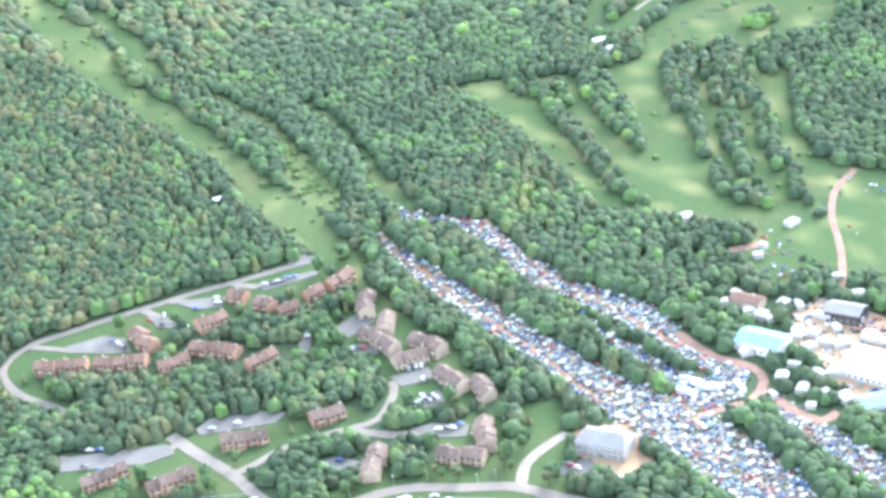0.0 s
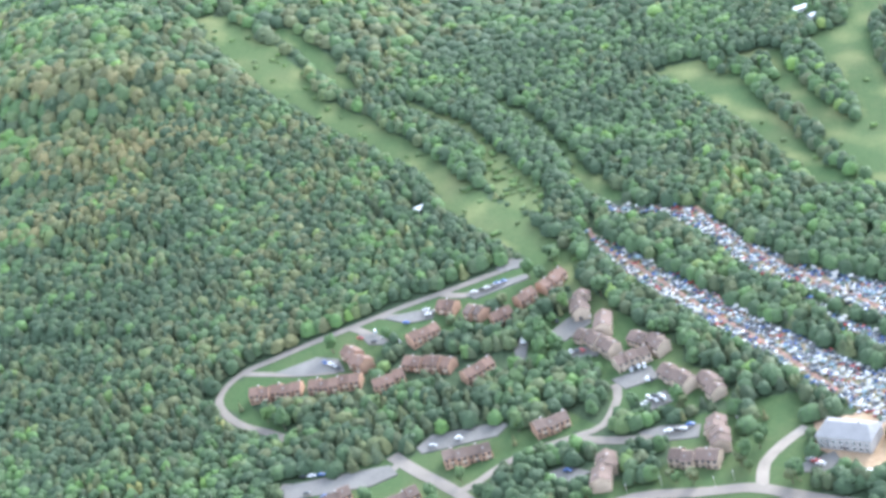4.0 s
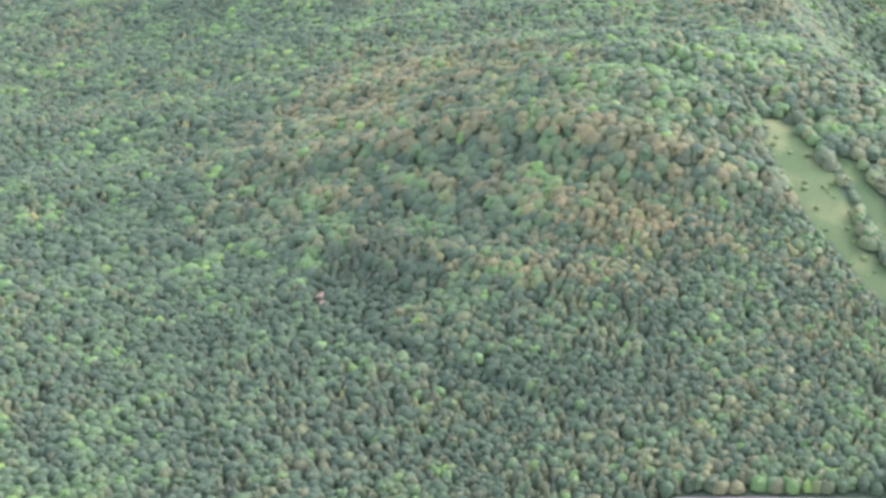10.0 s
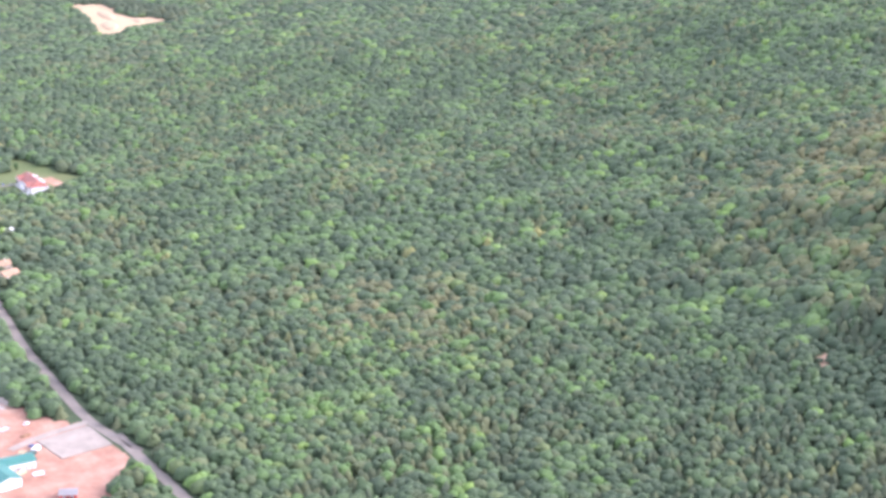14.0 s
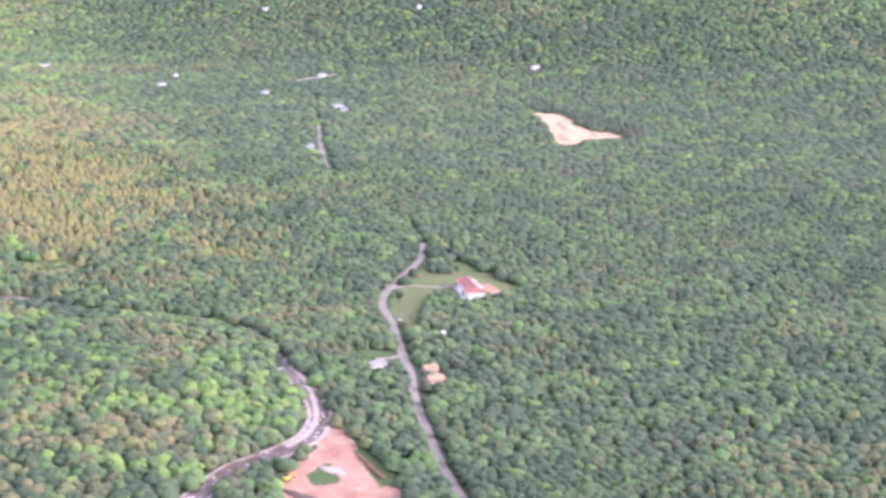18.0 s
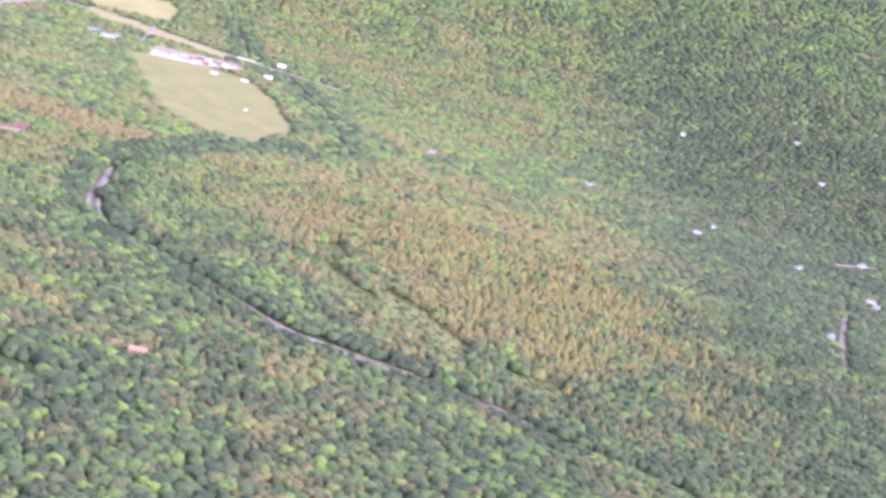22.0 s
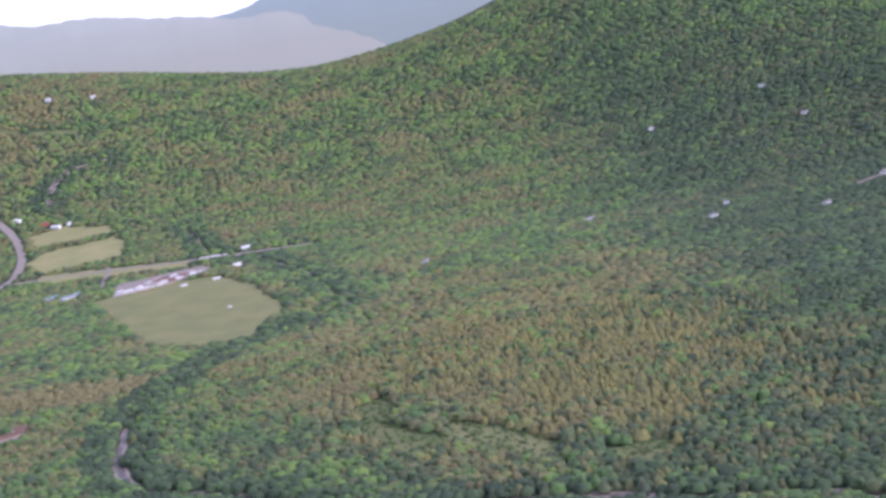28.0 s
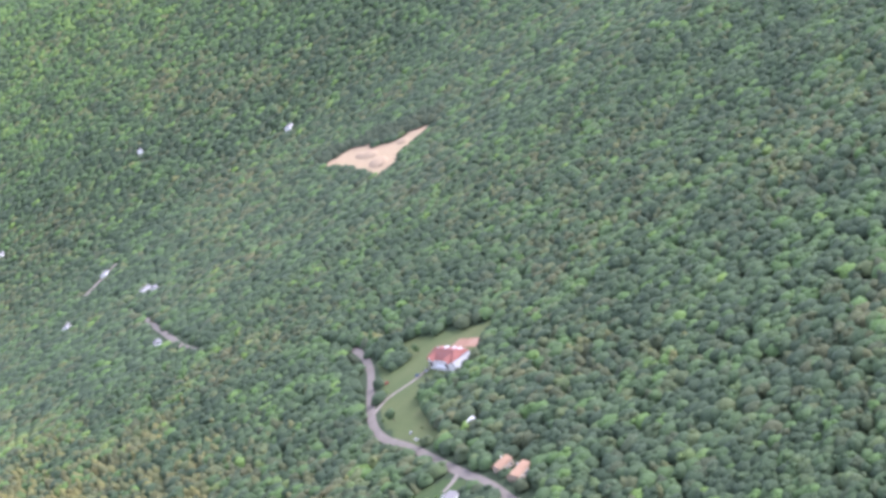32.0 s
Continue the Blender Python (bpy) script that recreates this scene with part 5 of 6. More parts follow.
for x, y in ((-214, 2920), (-205, 2934), (-189, 2903), (-178, 2912), (-170, 2924)):
    house("pale_shed", x, y, 11, 8, 3.5, (x * 7) % 60, PLASTER, CLOTH[5], "pale shed with a light blue roof at the field", 1.6, 2, chimney=False, group="pale sheds", category="shed")

# ---- tents
def dome_tent(cloth, colour, wide, high):
    bm = bmesh.new()
    rings = [(1.0, 0.0), (0.92, 0.42), (0.6, 0.82), (0.2, 0.98)]
    rows = [[bm.verts.new((wide / 2 * r0 * math.cos(k * math.pi / 4), wide / 2 * r0 * math.sin(k * math.pi / 4), high * z)) for k in range(8)] for r0, z in rings]
    for a, b in zip(rows, rows[1:]):
        for k in range(8):
            bm.faces.new((a[k], a[(k + 1) % 8], b[(k + 1) % 8], b[k]))
    bm.faces.new(rows[-1])
    ob = new("dome_tent")
    part("shell", bm, cloth, ob)
    part("porch", profile(bmesh.new(), [(wide * 0.35, 0, 0), (wide * 0.8, 0, 0), (wide * 0.4, high * 0.7, 1)], wide * 0.25, 0.2), cloth, ob)
    return tagged(ob, "%s dome tent on the crowded camp slope" % colour, "tent", group="tents on the camp slope")


def canopy(cloth, colour, wide):
    bm = bmesh.new()
    h, w = 2.1, wide / 2
    ring = [bm.verts.new((x * w, y * w, h)) for x, y in ((-1, -1), (1, -1), (1, 1), (-1, 1))]
    low = [bm.verts.new((x * w, y * w, h - 0.35)) for x, y in ((-1, -1), (1, -1), (1, 1), (-1, 1))]
    tip = bm.verts.new((0, 0, h + 1.0))
    for k in range(4):
        bm.faces.new((ring[k], ring[(k + 1) % 4], tip)), bm.faces.new((low[k], low[(k + 1) % 4], ring[(k + 1) % 4], ring[k]))
    ob = new("canopy_tent")
    part("roof", bm, cloth, ob)
    for x, y in ((-1, -1), (1, -1), (1, 1), (-1, 1)):
        part("leg", box(bmesh.new(), x * w * 0.96 - 0.04, x * w * 0.96 + 0.04, y * w * 0.96 - 0.04, y * w * 0.96 + 0.04, 0, h), STEEL, ob)
    return tagged(ob, "%s pop-up canopy on thin legs in the camp" % colour, "canopy", group="canopies on the camp slope")


r = random.Random(21)
spots = []
for key in ("camp_a", "camp_b", "camp_c", "camp_d", "camp_e"):
    p = np.array(BARE[key], float)
    for x in np.arange(p[:, 0].min(), p[:, 0].max(), 2.45):
        for y in np.arange(p[:, 1].min(), p[:, 1].max(), 2.45):
            q = (x + r.uniform(-1.2, 1.2), y + r.uniform(-1.2, 1.2))
            if r.random() < 0.93 and inside(np.array([q[0]]), np.array([q[1]]), BARE[key])[0]:
                spots.append(q)
for key, gap, share in (("village", 4.2, 0.6), ("slope_foot", 9.0, 0.12), ("grass_camp", 5.0, 0.45)):
    p = np.array(BARE.get(key) or GRASS[key], float)
    for x in np.arange(p[:, 0].min(), p[:, 0].max(), gap):
        for y in np.arange(p[:, 1].min(), p[:, 1].max(), gap):
            q = (x + r.uniform(-0.4, 0.4) * gap, y + r.uniform(-0.4, 0.4) * gap)
            near_hall = any(math.hypot(q[0] - a, q[1] - b) < c * 0.8 for a, b, c in CLEAR)
            if r.random() < share and not near_hall and inside(np.array([q[0]]), np.array([q[1]]), p.tolist())[0]:
                spots.append(q)
camp_lines = [ROADS[k][1] for k in ("camp_track", "camp_track_top")]
track_lines = [ROADS[k][1] for k in ("camp_track", "camp_track_top", "red_track", "red_track_low")]
sx, sy = np.array([s[0] for s in spots]), np.array([s[1] for s in spots])
free = np.ones(len(spots), bool)
for line in track_lines:
    free &= ~close_to(sx, sy, curve_through(line, 8), 1.5 if line in camp_lines else 3.4)
spots = [s for s, ok in zip(spots, free) if ok]
spots.sort(key=lambda s: s[0] + 0.3 * s[1])
TENTS = [dome_tent(c, n.replace("_", " "), r.uniform(2.0, 2.8), r.uniform(1.2, 1.6)) for c, n in zip(CLOTH, CLOTH_NAMES)]
TENTS += [canopy(c, n.replace("_", " "), 2.7) for c, n in ((CLOTH[0], "white"), (CLOTH[1], "blue"), (CLOTH[0], "white"), (CLOTH[5], "sky blue"))]
tent_used = set()
WEIGHTS = (6, 3, 4, 3, 10, 4, 8, 4, 1, 3, 2)
pick = lambda: r.choices(range(len(TENTS)), WEIGHTS)[0]
near_spots, rest = spots[:230], spots[230:]
for k, (x, y) in enumerate(near_spots):
    on_ground(TENTS[k] if k < len(TENTS) else TENTS[pick()], x, y, r.uniform(0, 360), -0.05, tent_used)


def joined(name, parts_data, label, category):
    """Many small pieces in one mesh: (vertices, faces, material) each."""
    mats, verts, faces, index = [], [], [], []
    for v, f, m in parts_data:
        if m not in mats:
            mats.append(m)
        base = len(verts)
        verts += v
        faces += [tuple(base + i for i in q) for q in f]
        index += [mats.index(m)] * len(f)
    me = bpy.data.meshes.new(name)
    me.from_pydata(verts, [], faces)
    for m in mats:
        me.materials.append(m)
    me.polygons.foreach_set("material_index", index)
    return tagged(new(name, me), label, category, kind="stuff")


def flat_mesh(ob):
    out = []
    for c in ob.children:
        out.append(([tuple(v.co) for v in c.data.vertices], [tuple(q.vertices) for q in c.data.polygons], c.data.materials[0]))
    return out


TENT_FLAT = [flat_mesh(t) for t in TENTS]
BASE_FLAT = [flat_mesh(b)[:2] for b in BASE]
data = []
for x, y in rest:
    a, z = r.uniform(0, 6.28), ground_z(x, y) - 0.05
    ca, sa = math.cos(a), math.sin(a)
    for v, f, m in (r.choice(BASE_FLAT) if r.random() < 0.4 else TENT_FLAT[pick()]):
        data.append(([(x + p[0] * ca - p[1] * sa, y + p[0] * sa + p[1] * ca, z + p[2]) for p in v], f, m))
joined("camp_tents", data, "crowd of white, blue and green tents and cars on the slope", "tents")


def marquee(x, y, deg, length, wide):
    ob = thing("marquee", x, y, deg)
    part("canvas", roof(bmesh.new(), -length / 2, length / 2, wide, 2.8, wide * 0.22, 0.1, 0.12, wide * 0.35), CLOTH[0], ob)
    part("side", gable(bmesh.new(), -length / 2, length / 2, wide * 0.96, -1, 2.7, 0.02), CLOTH[0], ob)
    return tagged(ob, "white marquee tent at the festival ground", "marquee", group="marquees at the festival ground")


for k, (x, y) in enumerate([(849, -39), (858, -46), (838, -52), (833, -58), (841, -80), (827, -92), (821, -110), (810, -84), (814, -97), (800, -89), (797, -97), (803, -113), (828, -62), (808, -75), (796, -80), (770, -63), (770, -82), (769, -91), (751, -83),
                            (848, -114), (833, -111), (869, -105), (935, -87), (949, -24), (910, -67), (899, -63), (844, -72), (814, -76), (796, -119), (786, -101), (790, -106), (796, -46), (780, -70), (776, -98), (757, -72), (745, -92), (740, -74), (752, -55)]):
    marquee(x, y, (k * 47) % 180, 5 + (k * 7) % 6, 4 + (k * 5) % 4)
    CLEAR.append((x, y, 6))
# ---- trees
ICO_V = []
g = (1 + 5**0.5) / 2
for a in (-1, 1):
    for b in (-g, g):
        ICO_V += [(0, a, b), (a, b, 0), (b, 0, a)]
ICO_V = np.array(ICO_V) / math.hypot(1, g)
bm = bmesh.new()
bmesh.ops.convex_hull(bm, input=[bm.verts.new(v) for v in ICO_V])
bm.verts.index_update()
ICO_V = np.array([v.co[:] for v in bm.verts])
ICO_F = np.array([[v.index for v in f.verts] for f in bm.faces])
bm.free()
OCT_V = np.array([(1, 0, 0), (0, 1, 0), (-1, 0, 0), (0, -1, 0), (0, 0, 1), (0, 0, -1.0)])
OCT_F = np.array([(0, 1, 4), (1, 2, 4), (2, 3, 4), (3, 0, 4), (1, 0, 5), (2, 1, 5), (3, 2, 5), (0, 3, 5)])


def clumps(seed, lobes, core=True, detail=OCT_V, detail_f=OCT_F):
    """A crown of unit width and height: a core and lobes round it, all uneven."""
    q = np.random.RandomState(seed)
    vs, fs, n = [], [], 0
    todo = [(ICO_V, ICO_F, np.array((0, 0, 0.55)), np.array((0.8, 0.8, 0.42)))] if core else []
    for k in range(lobes):
        a, rad = k * 6.28 / max(lobes, 1) + q.uniform(-0.5, 0.5), q.uniform(0.35, 0.66)
        size = q.uniform(0.42, 0.6)
        todo.append((detail, detail_f, np.array((rad * math.cos(a), rad * math.sin(a), q.uniform(0.38, 0.85))), np.array((size, size, size * 0.55))))
    for v, f, c, s in todo:
        w = v * s * q.uniform(0.78, 1.2, (len(v), 1)) + c + q.uniform(-0.05, 0.05, v.shape)
        vs.append(w), fs.append(f + n)
        n += len(v)
    return np.vstack(vs), np.vstack(fs)


def spire(seed, tiers=3, sides=6):
    q = np.random.RandomState(seed)
    vs, fs = [], []
    for k in range(tiers):
        z0, z1, rad = 0.08 + k * 0.27, 0.5 + k * 0.25, 0.95 - k * 0.27
        n = len(vs)
        for s in range(sides):
            a = s * 6.28 / sides + q.uniform(-0.25, 0.25)
            w = rad * q.uniform(0.75, 1.15)
            vs.append((w * math.cos(a), w * math.sin(a), z0 + q.uniform(-0.05, 0.05)))
        vs.append((0, 0, min(z1, 1.0)))
        fs += [(n + s, n + (s + 1) % sides, n + sides) for s in range(sides)]
    return np.array(vs), np.array(fs)


def dome(seed, sides=6, waist=(0.62, 0.88), level=(0.5, 0.8)):
    """A full crown down to its skirt, uneven all round; waist and level: width and height of its shoulder."""
    q = np.random.RandomState(seed)
    step = 2 * math.pi / sides
    vs = [(w * math.cos(k * step), w * math.sin(k * step), q.uniform(0.0, 0.2)) for k, w in enumerate(q.uniform(0.85, 1.12, sides))]
    vs += [(w * math.cos((k + 0.5) * step), w * math.sin((k + 0.5) * step), q.uniform(*level)) for k, w in enumerate(q.uniform(*waist, sides))]
    vs += [(q.uniform(-0.2, 0.2), q.uniform(-0.2, 0.2), 1.0)]
    fs = [f for k in range(sides) for f in ((k, (k + 1) % sides, sides + k), ((k + 1) % sides, sides + (k + 1) % sides, sides + k), (sides + k, sides + (k + 1) % sides, 2 * sides))]
    return np.array(vs), np.array(fs)


def lumpy(seed):
    """A dome with lobes round it."""
    d, c = dome(seed), clumps(seed + 50, 2, False)
    return np.vstack([d[0], c[0]]), np.vstack([d[1], c[1] + len(d[0])])


CROWNS = [clumps(s, 5) for s in range(5)]
NEAR_CROWNS = [lumpy(s) for s in range(10)]
FAR_CROWNS = [dome(s + 40, 4) for s in range(8)]
FARTHEST_CROWNS = [dome(s + 90, 3) for s in range(8)]
SPIRES = [spire(s) for s in range(4)] + [dome(s + 70, 6, (0.4, 0.62), (0.42, 0.66)) for s in range(4)]


def forest(name, x, y, wide, high, tone, dry_sunlit, shapes, material, label, lift, hug=0.6):
    """Many crowns joined into one mesh; lift: where the crown starts, as a share of the height."""
    q = np.random.RandomState(len(x))
    kind = q.randint(0, len(shapes), len(x))
    z, turn = terrain(x, y), q.uniform(0, 6.28, len(x))
    lean = q.uniform(0.82, 1.2, len(x))
    gx, gy = (terrain(x + 6, y) - terrain(x - 6, y)) / 12, (terrain(x, y + 6) - terrain(x, y - 6)) / 12     # the canopy follows the slope
    all_v, all_f, all_t, all_d, n = [], [], [], [], 0
    for k, (v, f) in enumerate(shapes):
        m = kind == k
        if not m.any():
            continue
        c, s = np.cos(turn[m])[:, None], np.sin(turn[m])[:, None]
        w = wide[m][:, None]
        px, py = v[:, 0] * w * lean[m][:, None], v[:, 1] * w
        vx, vy = x[m][:, None] + px * c - py * s, y[m][:, None] + px * s + py * c
        vz = z[m][:, None] + high[m][:, None] * (lift + (1 - lift) * v[:, 2])
        vz = vz + hug * ((vx - x[m][:, None]) * gx[m][:, None] + (vy - y[m][:, None]) * gy[m][:, None])
        count = int(m.sum())
        all_v.append(np.stack([vx, vy, vz], -1).reshape(-1, 3))
        all_f.append((f[None] + (np.arange(count) * len(v))[:, None, None]).reshape(-1, 3) + n)
        all_t.append(np.repeat(tone[m], len(v))), all_d.append(np.repeat(dry_sunlit[m], len(v)))
        n += count * len(v)
    v, f = np.vstack(all_v), np.vstack(all_f)
    me = bpy.data.meshes.new(name)
    me.vertices.add(len(v)), me.loops.add(f.size), me.polygons.add(len(f))
    me.vertices.foreach_set("co", v.astype(np.float32).ravel())
    me.loops.foreach_set("vertex_index", f.ravel().astype(np.int32))
    me.polygons.foreach_set("loop_start", np.arange(0, f.size, 3, dtype=np.int32))
    me.polygons.foreach_set("use_smooth", np.ones(len(f), bool))
    for key, values in (("tone", np.concatenate(all_t)), ("dry_sunlit", np.concatenate(all_d))):
        me.attributes.new(key, "FLOAT", "POINT").data.foreach_set("value", values.astype(np.float32))
    me.materials.append(material)
    me.update(calc_edges=True)
    return tagged(new(name, me), label, "woods", kind="stuff")


EYE = np.array((120.0, 120.0))
VIEW_LEFT = ((-400, 900), (-200, 640), (0, 560), (300, 520), (700, 520), (940, 380), (1100, 60), (1270, -280), (1765, -560), (2420, -760), (3000, -980), (3750, -1320), (4700, -1600))
VIEW_RIGHT = ((-400, 1900), (0, 2300), (600, 2700), (1500, 2700), (2500, 2800), (3300, 2800), (4000, 2600), (4800, 2300))


HOLLOWS = ([(773, 1505), (778, 1464), (725, 1372), (708, 1397), (739, 1462)], [(825, 1645), (834, 1627), (803, 1570), (792, 1580)], [(833, 346), (831, 307), (825, 283), (834, 240), (814, 235), (828, 209), (825, 186), (813, 159), (788, 173), (782, 195), (775, 258), (759, 283), (776, 333), (793, 331)], [(787, 343), (795, 332), (793, 321), (777, 290), (766, 272), (752, 271), (750, 282), (749, 325), (762, 341), (778, 354)], [(733, 206), (744, 184), (745, 163), (712, 160), (694, 179), (695, 195)], [(740, 151), (749, 136), (736, 118), (715, 105), (705, 127), (705, 141)], [(879, 251), (886, 225), (869, 204), (877, 190), (847, 197), (849, 226), (857, 248)], [(863, 289), (871, 268), (885, 254), (888, 235), (865, 230), (857, 248), (861, 259), (853, 280)], [(799, 102), (778, 82), (737, 73), (735, 82), (776, 92)])          # wooded hollows between the townhouses
COPSES = ([(1176, 50), (1180, 38), (1139, 17), (1076, 3), (1040, -2), (1048, 7), (1088, 24), (1135, 39)], [(1167, -20), (1192, -41), (1174, -45), (1141, -40), (1096, -42), (1080, -38), (1092, -27), (1124, -21)], [(1174, -47), (1186, -58), (1180, -74), (1147, -82), (1115, -86), (1088, -78), (1084, -61), (1108, -50)], [(1076, -35), (1080, -41), (1053, -46), (1023, -43), (1030, -36)], [(1076, -55), (1080, -64), (1053, -66), (1016, -66), (974, -76), (961, -82), (957, -75), (988, -64), (1031, -56)], [(1084, -82), (1092, -88), (1046, -90), (1010, -93), (1003, -85), (1039, -80)], [(1122, -113), (1151, -150), (1018, -135), (1011, -118), (1032, -111), (1076, -109)], [(1008, -44), (1012, -50), (987, -56), (967, -70), (956, -68), (963, -56), (983, -47)], [(996, -92), (1003, -97), (975, -99), (955, -102), (948, -96), (968, -91)], [(1169, 78), (1101, 52), (1051, 31), (1006, 16), (970, 0), (963, 3), (987, 19), (1035, 39), (1092, 60), (1141, 76)], [(1154, 62), (1149, 54), (1113, 48), (1122, 57)], [(1171, -85), (1182, -106), (1169, -112), (1134, -103), (1131, -91)], [(1213, -84), (1221, -105), (1207, -108), (1196, -91)], [(1165, 96), (1160, 85), (1137, 84), (1146, 93)])          # tree rows left standing between the ski pistes
RIVER_GAPS = ((-28, 1936, 32), (-17, 1852, 25), (231, 1583, 55), (265, 1573, 50), (210, 1604, 35), (8, 3248, 60), (235, 2462, 25), (5, 3268, 60), (562, 1298, 30), (470, 1483, 12), (559, 1248, 30), (282, 1552, 32), (471, 1485, 26), (379, 1535, 14), (555, 1316, 28))    # where the far river shows between the trees


def height_limit(x, y, girth):
    """How high trees may grow so that roads, fields and houses behind them stay in sight from the air; 0: none."""
    south = (x > 500) & (y < 700)
    ex, ey = np.where(south, 60.0, 175.0), np.where(south, 40.0, 300.0)
    far = np.hypot(x - ex, y - ey)
    dx, dy = (x - ex) / far, (y - ey) / far
    drop = (430 - terrain(x, y)) / far
    cap = np.full(len(x), 99.0)
    wood = sum(inside(x, y, poly) for poly in HOLLOWS + COPSES) > 0
    for push in (0, 5, 10, 16, 23, 32, 43, 56, 72, 90, 110):
        todo = np.flatnonzero((cap > 90) & (push * drop < 17))
        u, v = x[todo] + dx[todo] * push, y[todo] + dy[todo] * push
        hit, soft = np.zeros(len(todo), bool), np.zeros(len(todo), bool)
        for key, (width, line) in ROADS.items():
            over = close_to(u, v, line, width / 2 + (2.0 + girth if push == 0 else 0.5)) & (~wood[todo] | (push == 0))
            if key == "valley_road":                              # crowns meet over the road past the inn
                over &= (v < 1690) | ((v > 2040) & (v < 2340)) | ((push == 0) & close_to(u, v, line, 2.5))
            hit |= over
        for key, line in RIVERS.items():
            seen = True if push == 0 or key == "river" else sum(np.hypot(u - a, v - b) < c for a, b, c in RIVER_GAPS) > 0
            hit |= close_to(u, v, line, (9.0 if key == "river" else 4.0) if push == 0 else (6.0 if key == "river" else 4.0)) & seen
            if key == "river_mid" and push < 12:
                hit |= close_to(u, v, line, 10.0) & (sum(np.hypot(u - a, v - b) < c for a, b, c in RIVER_GAPS) > 0)
        if 0 < push < 33:                                     # low growth along the river
            for key in ("river_mid", "river_bend"):
                cap[todo[close_to(u, v, RIVERS[key], 4.0) & ~hit & (cap[todo] > 90)]] = 3.9 + 0.15 * push
        hit |= close_to(u, v, POOL_LINE, 11.0 if push == 0 else 8.0) | close_to(u, v, BAR, 3.0)
        for poly in (*LOTS.values(), *BARE.values()):
            hit |= inside(u, v, poly)
        if push < 40:
            for key, poly in GRASS.items():
                over = inside(u, v, poly) & ~wood[todo]
                soft |= over
                if key.startswith(("strip", "trail", "piste", "slope", "saddle")):
                    hit |= over
        if push == 0:
            hit |= soft
            soft[:] = False
        for a, b, half, turn in ROWS:
            along = np.clip((u - a) * math.cos(turn) + (v - b) * math.sin(turn), -half, half)
            hit |= np.hypot(u - a - along * math.cos(turn), v - b - along * math.sin(turn)) < (9.5 if push == 0 else 4.0)
        for cx, cy, reach in CLEAR:
            hit |= np.hypot(u - cx, v - cy) < reach * (1.0 if push == 0 else 0.6)
        cap[todo[soft]] = np.minimum(cap[todo[soft]], max(6.0, push * 0.5))
        cap[todo[hit]] = np.minimum(cap[todo[hit]], push * drop[todo[hit]] * 1.15)
    return cap


def scatter(step, near, far, low, south, seed):
    """Places for trees on the hills, or on the valley floor where low is set, between two distances from the flight."""
    q = np.random.RandomState(seed)
    x, y = [v.ravel() for v in np.meshgrid(np.arange(-1700, 2900, step), np.arange(-400, 4440, step))]
    x = x + (np.round(y / step) % 2) * step / 2
    keep = (x > np.interp(y, *zip(*VIEW_LEFT))) & (x < np.interp(y, *zip(*VIEW_RIGHT)))
    d = np.hypot(x - EYE[0], y - EYE[1])
    keep &= (d >= near) & (d < far)
    if low is not None:
        keep &= ((y > 1000) & (x < 590 + 0.09 * np.maximum(y - 1150, 0))) == low
    if south is not None:
        keep &= (y < 560) == south
    x, y = x[keep], y[keep]
    x, y = x + q.uniform(-0.4, 0.4, len(x)) * step, y + q.uniform(-0.4, 0.4, len(x)) * step
    limit = height_limit(x, y, 0.3 * step)
    limit = np.where(inside(x, y, YOUNG), np.minimum(limit, 5.0), limit)
    limit = np.where(inside(x, y, THICKET), np.minimum(limit, 3.8), limit)
    ok = (limit > 2.2) & (q.uniform(size=len(x)) < 0.97)
    return x[ok], y[ok], limit[ok], q


def blobs(x, y, spots):
    """Soft round patches: place, reach and weight."""
    return sum(k * np.exp(-((x - cx) ** 2 + (y - cy) ** 2) / reach**2) for cx, cy, reach, k in spots)


# lime-green crowns; at the river bend (y 1180-1362) sunlight is painted this way
LIME = ((705, 330, 45, 1), (680, 300, 30, 1), (690, 900, 90, .3), (710, 790, 70, .3), (440, 1110, 70, .15), (309, 1480, 90, .1), (465, 1250, 70, .25), (505, 1240, 40, .8), (480, 1180, 50, .4), (519, 1312, 28, .9), (508, 1362, 25, .5), (-237, 1592, 20, .6), (-205, 1597, 20, .6), (-70, 1414, 9, .9))
BROWN = ((-260, 2270, 55, 1), (-200, 2250, 60, 1.1), (-140, 2210, 60, 1.2), (-70, 2205, 60, 1.3), (-15, 2200, 40, 1.3), (-215, 1664, 26, 1.1), (-165, 1655, 26, 1.2), (-125, 1645, 20, .9), (-123, 1541, 11, 1.6), (-101, 1402, 15, 1.6), (-39, 1498, 20, .7), (2, 1507, 22, .7), (28, 1505, 16, .6), (-49, 1439, 14, .6), (52, 1304, 18, .7), (-800, 3750, 300, .5), (-600, 2880, 200, .4), (-950, 4050, 330, .5), (-450, 4100, 300, .4), (330, 1880, 120, .4), (180, 2000, 90, .45), (330, 2200, 190, .5), (510, 2380, 150, .45), (250, 3450, 260, .4),
         (1095, 600, 90, .3), (1346, 930, 160, .45), (1208, 580, 80, .35), (1040, 380, 60, .4), (1290, 345, 55, .5), (1115, 530, 60, .4), (1215, 660, 80, .4), (1390, 845, 120, .4), (1160, 370, 70, .3))
QUARRY_EDGE = [(1340, 2460), (1362, 2390), (1368, 2310), (1372, 2220)]          # tall dark conifers behind the sand pit
STANDS = ((330, 2050, 220, .8), (480, 2100, 220, .8), (560, 1950, 170, .8), (600, 1740, 140, .8), (430, 1740, 140, .7), (380, 2350, 220, .8), (520, 1560, 120, .4), (400, 1830, 150, .6))
